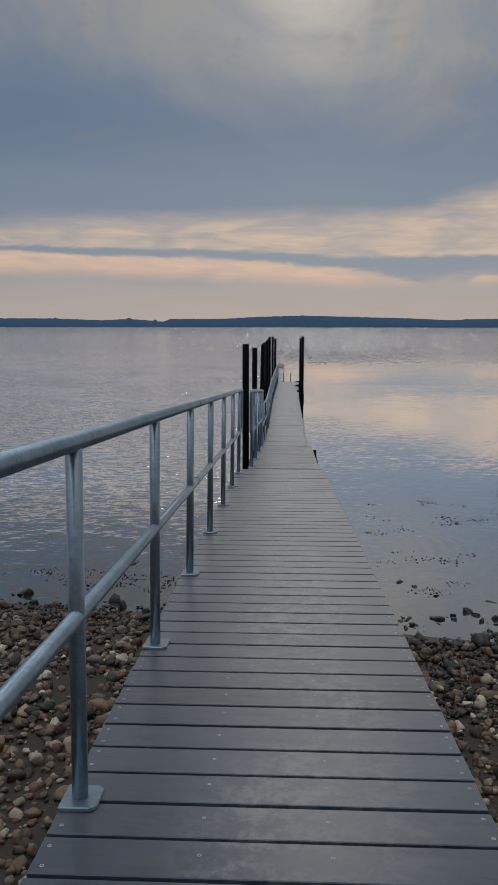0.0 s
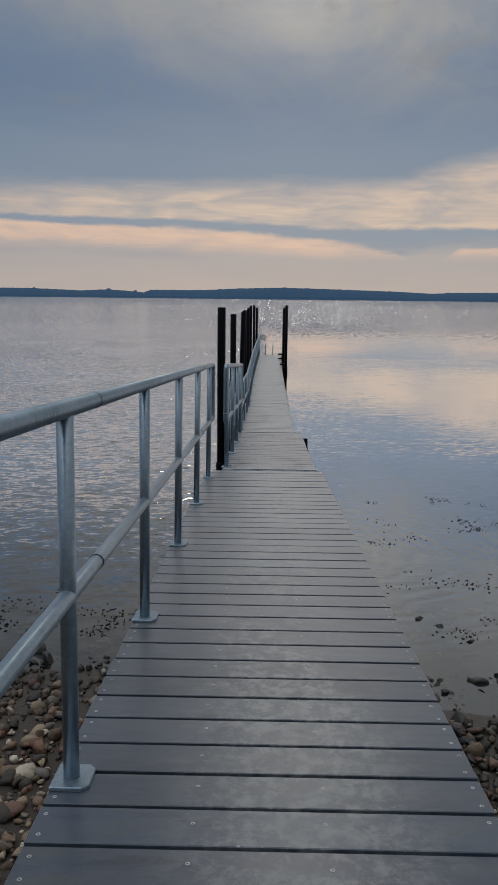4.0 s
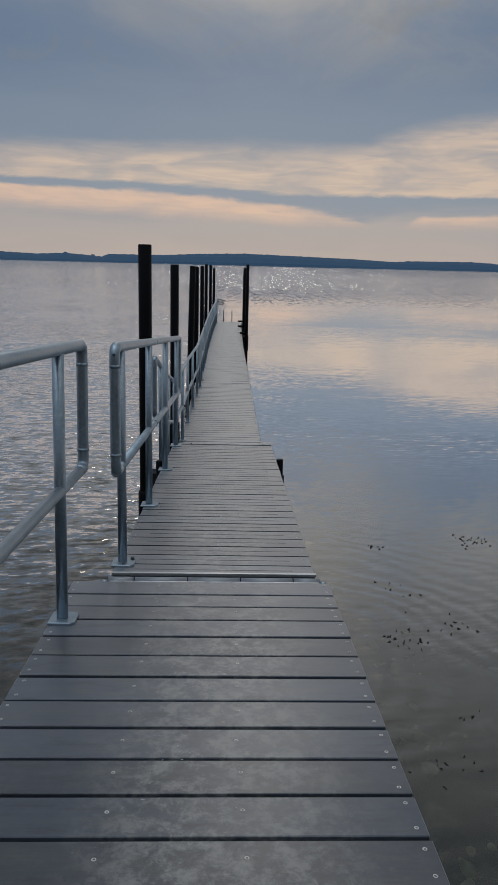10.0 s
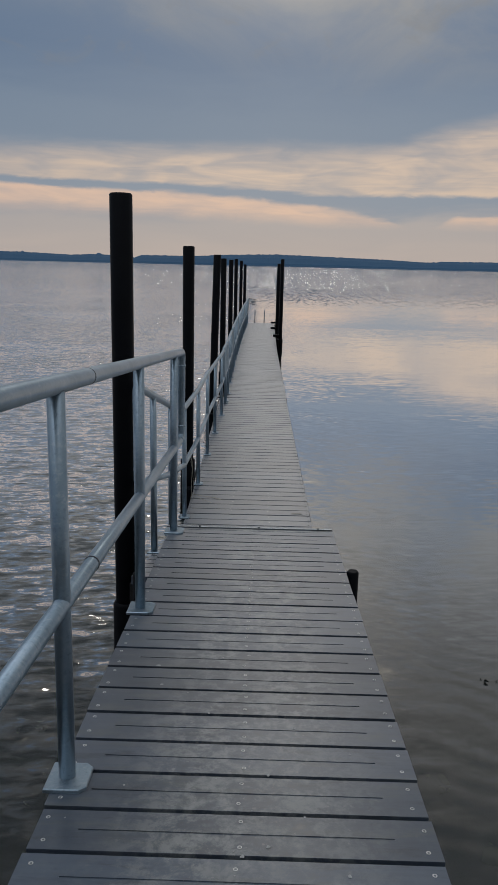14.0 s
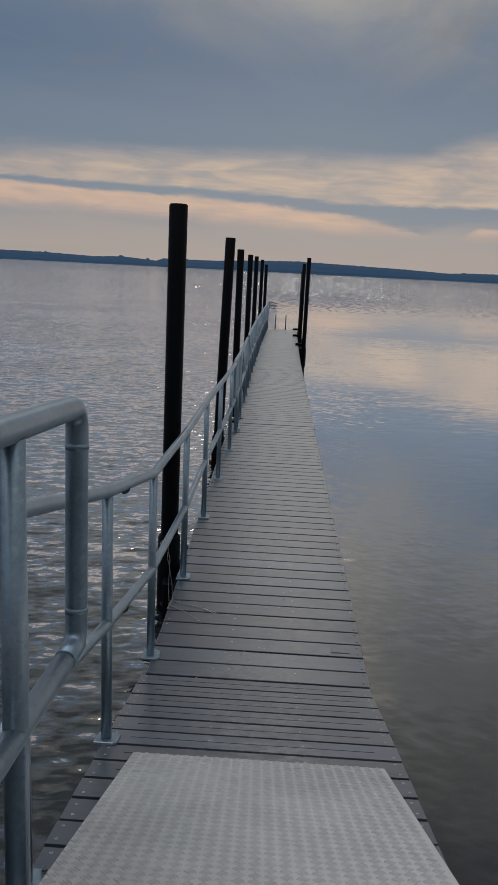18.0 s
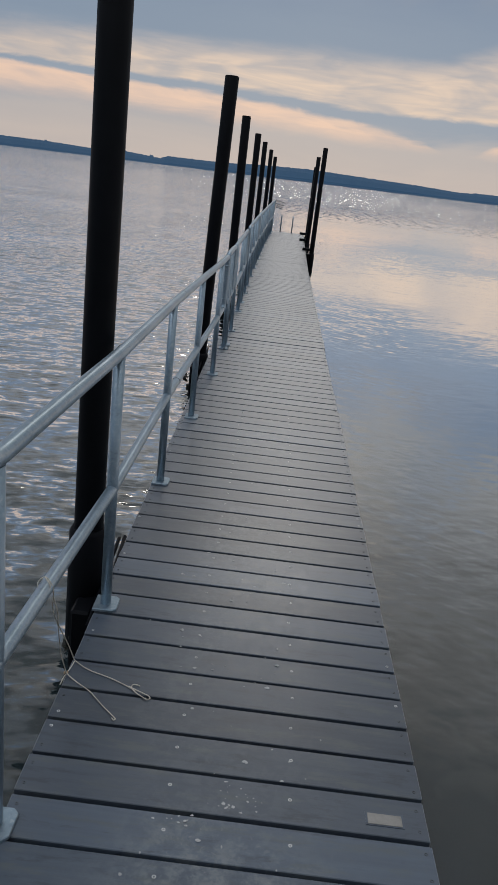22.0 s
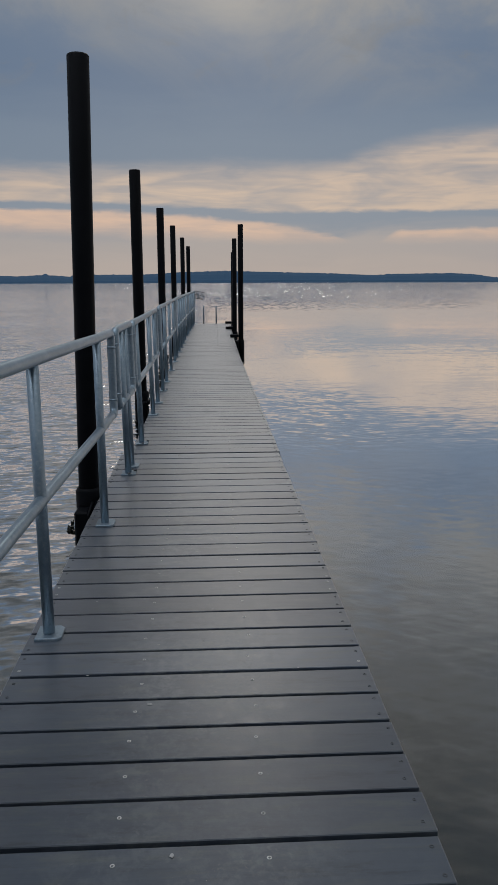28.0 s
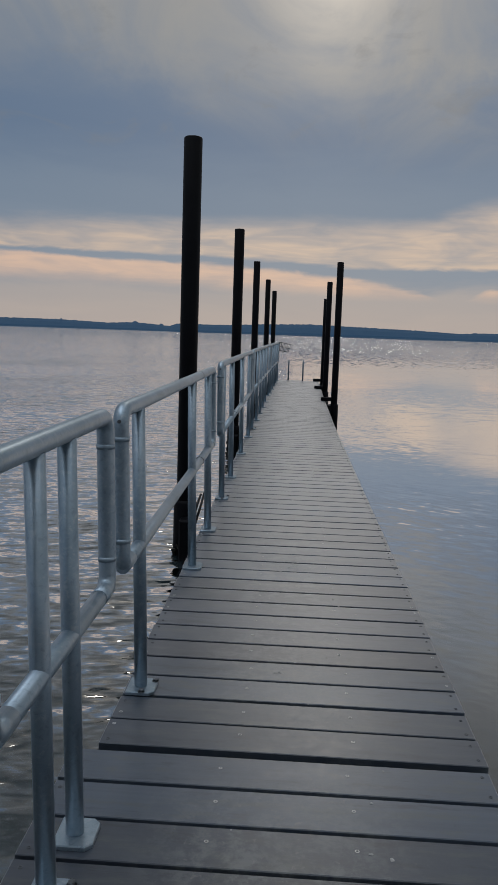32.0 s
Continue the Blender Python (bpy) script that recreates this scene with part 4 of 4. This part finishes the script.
def stones():
    rnd = random.Random(5)
    meshes = [stone_mesh(100 + i) for i in range(14)]
    small = [stone_mesh(300 + i, 1) for i in range(14)]
    spots = []
    while len(spots) < 15500:
        x = rnd.choice((rnd.uniform(-4.6, 0.25), rnd.uniform(0.9, 5.0)))
        y = rnd.uniform(-5.2, 2.8)
        d = shore_line(x) - y
        band = 1.0 if d > 0.35 else max(0.0, 0.22 + 0.5 * d)
        if rnd.random() > band * (0.30 + 0.70 * (noise.noise((x * 0.7, y * 0.7, 7)) > -0.38)):
            continue
        r = min(0.12, 0.030 * math.exp(rnd.gauss(0.15, 0.55)))
        spots.append((x, y, r))
    # thinning fringe round the dense bed
    fringe = random.Random(17)
    while len(spots) < 21500:
        x, y = fringe.uniform(-9.5, 10.0), fringe.uniform(-10.0, 2.8)
        out = math.hypot(max(-4.6 - x, 0, x - 5.0), max(-5.2 - y, 0))
        if out == 0 or shore_line(x) - y < 0.3:
            continue
        wave = noise.noise((x * 0.55, y * 0.55, 21)) * 1.5
        if fringe.random() > math.exp(-max(0.0, out + wave * min(1.0, out)) / 1.15) * (0.12 + 0.88 * (noise.noise((x * 0.7, y * 0.7, 7)) > -0.22)):
            continue
        spots.append((x, y, min(0.08, 0.027 * math.exp(fringe.gauss(0.1, 0.45)))))
    near = [s for s in spots if -4.2 < s[1] and (-3.0 < s[0] < 0.1 or 1.1 < s[0] < 4.0) and s[2] > 0.055]
    near.sort(key=lambda s: -s[2])
    near = near[:290]
    chosen = set(near)
    for x, y, r in near:
        ob = new("stone", rnd.choice(meshes))
        ob.matrix_world = Matrix.Translation((x, y, ground_z(x, y) + r * 0.22)) @ Matrix.Rotation(rnd.uniform(0, 6.28), 4, "Z") @ Matrix.Rotation(rnd.gauss(0, 0.25), 4, "X") @ Matrix.Diagonal((r, r, r, 1))
        tagged(ob, "rounded brown or grey beach stone lying on the shore", "stone", "beach stones")
    verts, faces = [], []
    for x, y, r in spots:
        if (x, y, r) in chosen:
            continue
        me = rnd.choice(meshes if r > 0.042 else small)
        m = Matrix.Translation((x, y, ground_z(x, y) + r * rnd.uniform(0.1, 0.55))) @ Matrix.Rotation(rnd.uniform(0, 6.28), 4, "Z") @ Matrix.Rotation(rnd.gauss(0, 0.3), 4, "X") @ Matrix.Diagonal((r, r, r, 1))
        base = len(verts)
        verts += [tuple(m @ v.co) for v in me.vertices]
        faces += [tuple(base + i for i in p.vertices) for p in me.polygons]
    me = bpy.data.meshes.new("shingle")
    me.from_pydata(verts, [], faces)
    me.materials.append(STONE)
    me.polygons.foreach_set("use_smooth", [True] * len(me.polygons))
    tagged(new("shingle", me), "bed of rounded brown and grey shingle on the shore", "stones", kind="stuff")


stones()


def sunken_stones():
    rnd = random.Random(31)
    shapes = [stone_mesh(700 + i) for i in range(6)]
    verts, faces = [], []
    for _ in range(800):
        x = rnd.choice((rnd.uniform(1.2, 4.6), rnd.uniform(1.2, 3.2), rnd.uniform(-4.0, -0.2)))
        y = shore_line(x) + rnd.uniform(0.4, 6.0)
        if noise.noise((x * 0.9, y * 0.9, 4)) < -0.12:
            continue
        r = min(0.12, 0.042 * math.exp(rnd.gauss(0, 0.5)))
        m = Matrix.Translation((x, y, ground_z(x, y) + r * 0.2)) @ Matrix.Rotation(rnd.uniform(0, 6.28), 4, "Z") @ Matrix.Diagonal((r, r, r * 0.8, 1))
        me, base = rnd.choice(shapes), len(verts)
        verts += [tuple(m @ v.co) for v in me.vertices]
        faces += [tuple(base + i for i in p.vertices) for p in me.polygons]
    me = bpy.data.meshes.new("sunken_stones")
    me.from_pydata(verts, [], faces)
    me.materials.append(ALGAE)
    me.polygons.foreach_set("use_smooth", [True] * len(me.polygons))
    tagged(new("sunken_stones", me), "pale green stones lying under the shallow water", "stones", kind="stuff")


sunken_stones()


def shore_rocks():
    """Larger dark wet rocks along the water's edge."""
    rnd = random.Random(8)
    for x, y, r in ((2.38, 2.86, 0.085), (2.62, 2.54, 0.075), (2.50, 1.73, 0.11), (2.66, 1.70, 0.09), (2.90, 2.01, 0.12), (2.97, 1.86, 0.09),
                    (3.29, 2.34, 0.08), (3.16, 1.76, 0.085), (2.10, 1.64, 0.08), (2.04, 1.42, 0.09), (2.11, 0.99, 0.12), (2.49, 0.79, 0.12),
                    (2.80, 0.89, 0.14), (2.07, -0.755, 0.085), (2.66, 0.29, 0.08), (-2.78, 2.34, 0.11), (-1.42, 1.95, 0.12), (-1.55, 2.15, 0.15), (-2.05, 1.88, 0.10), (2.22, 3.05, 0.07)):
        ob = new("rock", stone_mesh(rnd.randint(500, 900), 3, ROCK))
        ob.matrix_world = Matrix.Translation((x, y, max(ground_z(x, y), -0.035) + r * 0.30)) @ Matrix.Rotation(rnd.uniform(0, 6.28), 4, "Z") @ Matrix.Diagonal((r, r, r, 1))
        tagged(ob, "dark wet rock at the edge of the water", "rock", "shore rocks")


shore_rocks()


def weedy_stones():
    """Dark weed-grown stones packed along the edge of the water."""
    rnd = random.Random(44)
    shapes = [stone_mesh(900 + i) for i in range(8)]
    verts, faces = [], []
    for _ in range(1700):
        if rnd.random() < 0.72:
            x, y, r = rnd.uniform(1.2, 4.0), rnd.uniform(-1.2, 1.9), rnd.uniform(0.026, 0.072)
            if y > 1.0 and rnd.random() < (0.5 if x > 2.2 else 0.75):
                continue
        else:
            x, y, r = rnd.uniform(-3.2, -0.05), rnd.gauss(1.75, 0.28), rnd.uniform(0.016, 0.046)
        if noise.noise((x * 1.3, y * 1.3, 12)) < -0.22:
            continue
        m = Matrix.Translation((x, y, max(ground_z(x, y), -0.03) + r * rnd.uniform(0.15, 0.6))) @ Matrix.Rotation(rnd.uniform(0, 6.28), 4, "Z") @ Matrix.Rotation(rnd.gauss(0, 0.3), 4, "X") @ Matrix.Diagonal((r, r, r, 1))
        me, base = rnd.choice(shapes), len(verts)
        verts += [tuple(m @ v.co) for v in me.vertices]
        faces += [tuple(base + i for i in p.vertices) for p in me.polygons]
    me = bpy.data.meshes.new("weedy_stones")
    me.from_pydata(verts, [], faces)
    me.materials.append(ROCK)
    me.polygons.foreach_set("use_smooth", [True] * len(me.polygons))
    tagged(new("weedy_stones", me), "dark wet weed-grown stones along the water's edge", "stones", kind="stuff")


weedy_stones()


def seaweed():
    rnd = random.Random(11)
    bm = bmesh.new()
    clumps = []
    for _ in range(30):
        clumps.append((rnd.uniform(2.1, 5.2), rnd.uniform(2.6, 9.0)))
    for _ in range(30):
        clumps.append((rnd.uniform(-4.6, -0.7), rnd.gauss(2.9, 0.35)))
    for x, y in clumps:
        for _ in range(rnd.randint(5, 34)):
            px, py = x + rnd.gauss(0, 0.11), y + rnd.gauss(0, 0.09)
            a, l, w = rnd.uniform(0, 3.14), rnd.uniform(0.005, 0.019), rnd.uniform(0.0018, 0.005)
            c, s = math.cos(a), math.sin(a)
            lift = rnd.uniform(0.0, 0.006)
            bend = rnd.uniform(-2.2, 2.2)
            ring = [bm.verts.new((px + c * u * l - s * v * w, py + s * u * l + c * v * w, z)) for u, v, z in
                    ((-1, bend, 0.003), (-0.2, -0.8, 0.007), (0.4, -0.6, 0.006 + lift), (1, bend, 0.004 + lift), (0.3, 0.9, 0.008 + lift), (-0.4, 0.8, 0.005))]
            low = [bm.verts.new(v.co - Vector((0, 0, 0.012))) for v in ring]
            bm.faces.new(ring)
            bm.faces.new(low[::-1])
            for i in range(6):
                bm.faces.new((ring[i], low[i], low[(i + 1) % 6], ring[(i + 1) % 6]))
    tagged(part("seaweed", bm, WEED), "dark brown tufts of seaweed breaking the water surface", "seaweed", kind="stuff")


seaweed()


# ---- decks, board by board ----
def board_mesh(name, width, groove):
    bm = bmesh.new()
    hw, hp = width / 2, (PITCH - GAP) / 2
    if not groove:
        box(bm, -hw, hw, -hp, hp, -THICK, 0.0, 0.0022)
        return mesh_of(bm, name, BOARD)
    # a milled anti-slip groove that stops short of both ends
    xs, ys, gd = (-hw, -hw + 0.105, hw - 0.105, hw), (-hp, -0.0030, 0.0030, hp), 0.0022
    v = [[bm.verts.new((x, y, 0.0)) for x in xs] for y in ys]
    lo = [bm.verts.new((x, y, -THICK)) for x, y in ((-hw, -hp), (hw, -hp), (hw, hp), (-hw, hp))]
    for j in range(3):
        for i in range(3):
            if (i, j) != (1, 1):
                bm.faces.new((v[j][i], v[j][i + 1], v[j + 1][i + 1], v[j + 1][i]))
    rim = (v[1][1], v[1][2], v[2][2], v[2][1])
    pit = [bm.verts.new(q.co - Vector((0, 0, gd))) for q in rim]
    bm.faces.new(pit)
    for i in range(4):
        bm.faces.new((rim[i], rim[(i + 1) % 4], pit[(i + 1) % 4], pit[i]))
    bm.faces.new(lo[::-1])
    bm.faces.new((lo[0], lo[1], *v[0][::-1]))
    bm.faces.new((lo[1], lo[2], *[v[j][3] for j in (3, 2, 1, 0)]))
    bm.faces.new((lo[2], lo[3], *v[3]))
    bm.faces.new((lo[3], lo[0], *[v[j][0] for j in (0, 1, 2, 3)]))
    return mesh_of(bm, name, BOARD)


def screw_mesh(metal):
    bm = bmesh.new()
    n = 10
    rings = []
    for r, z in ((0.0058, -0.0004), (0.0058, 0.0005), (0.0036, 0.0006), (0.0031, -0.0015)):
        rings.append([bm.verts.new((r * math.cos(2 * math.pi * i / n), r * math.sin(2 * math.pi * i / n), z)) for i in range(n)])
    for a, b in zip(rings, rings[1:]):
        for i in range(n):
            bm.faces.new((a[i], a[(i + 1) % n], b[(i + 1) % n], b[i]))
    f = bm.faces.new(rings[-1])
    f.material_index = 1
    for e in bm.faces:
        if all(v.co.z < 0.0 or v.co.z > 0.0007 for v in e.verts):
            e.material_index = 1
    return mesh_of(bm, "screw", [metal, DARK])


SCREW_MESH, DULL_SCREW = screw_mesh(SCREW), screw_mesh(IRON)
deck_rnd = random.Random(3)


TWO, ONE = (-1, 1), (0.4,)


def deck(name, label, y0, y1, surface, x_left, width, rows, groove=False, single=(-99, 99), beams=True, joint=None):
    ym = 0.5 * (y0 + y1)
    ob = thing(name, label, "deck", at=(x_left(ym) + width / 2, ym, surface(ym)))
    tagged(ob, kind="structure")
    o = ob.matrix_world = Matrix.Translation(ob.location)
    inv = o.inverted()
    me = board_mesh("board", width, groove)
    n = int(round((y1 - y0) / PITCH))
    rest_v, rest_f, rest_m = [], [], []
    afloat = y0 > C_KNEE
    for i in range(n):
        lo, hi = (joint(n - i), joint(n - i - 1)) if joint else (y0 + PITCH * i, y0 + PITCH * (i + 1))
        y = 0.5 * (lo + hi)
        slope = math.atan((surface(y + 0.05) - surface(y - 0.05)) / 0.1)
        yaw = -math.atan((x_left(y + 0.5) - x_left(y - 0.5)))
        m = Matrix.Translation((x_left(y) + width / 2 + deck_rnd.gauss(0, 0.0015), y, surface(y) + deck_rnd.gauss(0, 0.0006))) @ Matrix.Rotation(yaw + deck_rnd.gauss(0, 0.0008), 4, "Z") @ Matrix.Rotation(slope, 4, "X")
        m = m @ Matrix.Diagonal((1.0, (hi - lo) / PITCH, 1.0, 1.0))
        b = part("board", me, BOARD, ob)
        b.matrix_local = inv @ m
        hp = 0.26 * PITCH
        for sx, offs in rows:
            for dy in offs:
                dy *= hp
                p = Matrix.Translation((sx * width / 2 + deck_rnd.gauss(0, 0.003), dy + deck_rnd.gauss(0, 0.004), 0.0006))
                dull = afloat and abs(sx) > 0.9 and deck_rnd.random() < 0.85
                if single[0] < y < single[1]:
                    s = part("screw", DULL_SCREW if dull else SCREW_MESH, SCREW, b)
                    s.matrix_local = p
                else:
                    q = inv @ m @ p
                    base = len(rest_v)
                    rest_v += [tuple(q @ v.co) for v in SCREW_MESH.vertices]
                    rest_f += [tuple(base + j for j in f.vertices) for f in SCREW_MESH.polygons]
                    rest_m += [int(dull)] * len(SCREW_MESH.polygons)
    if rest_v:
        rm = bpy.data.meshes.new("screws")
        rm.from_pydata(rest_v, [], rest_f)
        rm.materials.append(SCREW)
        rm.materials.append(IRON)
        rm.polygons.foreach_set("material_index", rest_m)
        tagged(part("screws", rm, SCREW, ob), kind="stuff")
    if beams:
        ends = sorted({y0 + 0.01, *(y for y in (C_KNEE, 17.0, 26.0) if y0 < y < y1), y1 - 0.01})
        for sx in (-1, 0, 1):
            bm = bmesh.new()
            rings = []
            for y in ends:
                cx = x_left(y) + width / 2 + sx * (width / 2 - 0.018)
                hb = 0.03 if sx else 0.12
                z = surface(y) - THICK - 0.0015
                rings.append([bm.verts.new(inv @ Vector(v)) for v in ((cx - hb, y, z), (cx + hb, y, z), (cx + hb, y, z - 0.16), (cx - hb, y, z - 0.16))])
            for a, b in zip(rings, rings[1:]):
                for j in range(4):
                    bm.faces.new((a[j], b[j], b[(j + 1) % 4], a[(j + 1) % 4]))
            bm.faces.new(rings[0])
            bm.faces.new(rings[-1][::-1])
            part("beam", bm, DARK, ob)
    return ob


def edge_c(y):
    return x_deck(y) - 0.032


def gangway_joint(k):
    """Place of the k-th joint from the gangway's end; three boards there are cut narrower."""
    return A_END - float(np.interp(k, (0, 1, 2, 3, 4, 6, 10, 14, 19, 30, 67), (0.0, 0.175, 0.323, 0.472, 0.640, 0.980, 1.645, 2.317, 3.150, 4.985, 11.085)))


deck("gangway_deck", "grey composite board gangway sloping from the beach", A_END - 67 * PITCH, A_END, z_a, lambda y: -0.034, 1.187, ((-0.955, TWO), (-0.32, ONE), (0.25, ONE), (0.955, TWO)), single=(-4.4, 4.0), joint=gangway_joint)
deck("ramp_deck", "grey grooved composite boards of the hinged ramp", B_START, B_START + 25 * PITCH, z_b, lambda y: 0.122 + 0.010 * (y - 3.27), 0.985, ((-0.94, TWO), (0.02, TWO), (0.94, TWO)), True)
deck("sloping_deck", "grey grooved composite boards sloping down to the pontoon", C_KNEE - 18 * PITCH, C_KNEE, z_c, lambda y: -0.012, 1.252, ((-0.95, TWO), (-0.3, ONE), (0.35, ONE), (0.95, TWO)), True)
deck("pontoon_deck", "grey composite boards of the floating pontoon, spotted with droppings", C_KNEE + 0.005, C_JOINT - 0.012, z_c, lambda y: 0.010 + 0.0038 * (y - 10), 1.232, ((-0.96, TWO), (-0.27, ONE), (0.33, ONE), (0.96, TWO)))
deck("outer_pontoon_deck", "grey composite boards of the outer floating pontoon", C_JOINT - 0.008, C_END, z_c, edge_c, 1.172, ((-0.96, TWO), (-0.27, ONE), (0.33, ONE), (0.96, TWO)), single=(17.0, 19.5))


# floats under the pontoons
def floats():
    for y in (11.2, 13.6, 16.0, 18.6, 21.5, 24.5, 27.5, 30.5, 33.5, 36.0):
        ob = thing("float", "black plastic float under the pontoon deck", "float", "pontoon floats", at=(x_c(y) + 0.55, y, 0.1))
        bm = bmesh.new()
        box(bm, -0.5, 0.5, -0.75, 0.75, -0.35, DECK - 0.1 - THICK - 0.165, 0.04)
        part("shell", bm, BLACK, ob)


floats()


def droppings():
    rnd = random.Random(21)
    bm = bmesh.new()

    def blot(x, y, z, r):
        n = 9
        ring = []
        e = rnd.uniform(0.6, 1.6)
        for i in range(n):
            a = 2 * math.pi * i / n
            q = r * rnd.uniform(0.6, 1.25)
            ring.append(bm.verts.new((x + q * e * math.cos(a), y + q * math.sin(a), z + 0.0012 + SLOPE_A * q * math.sin(a) * (y < B_END))))
        top = bm.verts.new((x, y, z + 0.0022))
        for i in range(n):
            bm.faces.new((ring[i], ring[(i + 1) % n], top))

    for _ in range(400):
        y = rnd.choice((rnd.uniform(-5, 2.9), rnd.uniform(3.3, 7.2), rnd.uniform(9.9, 12.5), rnd.uniform(9.9, 24.0), rnd.uniform(9.9, 24.0)))
        if y < A_END:
            x, z = rnd.gauss(0.6, 0.22), z_a(y)
        elif y < B_END:
            x, z = rnd.gauss(0.62, 0.2), z_b(y)
        else:
            x, z = x_c(y) + rnd.gauss(0.58, 0.2), DECK
        x = min(max(x, 0.2), 1.05)
        if rnd.random() < 0.25:
            y = rnd.gauss(19.15, 0.13)
            x, z = rnd.gauss(0.73, 0.10), DECK
        r = 0.0036 * math.exp(rnd.gauss(0.0, 0.6))
        r = min(r, 0.0075)
        if y > 9 and rnd.random() < 0.10:
            blot(x, y, z, rnd.uniform(0.003, 0.0065))
            # a splash: small flecks round a larger one
            for _ in range(rnd.randint(4, 9)):
                blot(x + rnd.gauss(0, 0.022), y + rnd.gauss(0, 0.018), z, rnd.uniform(0.0012, 0.0035))
            continue
        blot(x, y, z, r)
    tagged(part("droppings", bm, DROPPING), "scattered dried white bird droppings on the boards", "droppings", kind="stuff")


droppings()
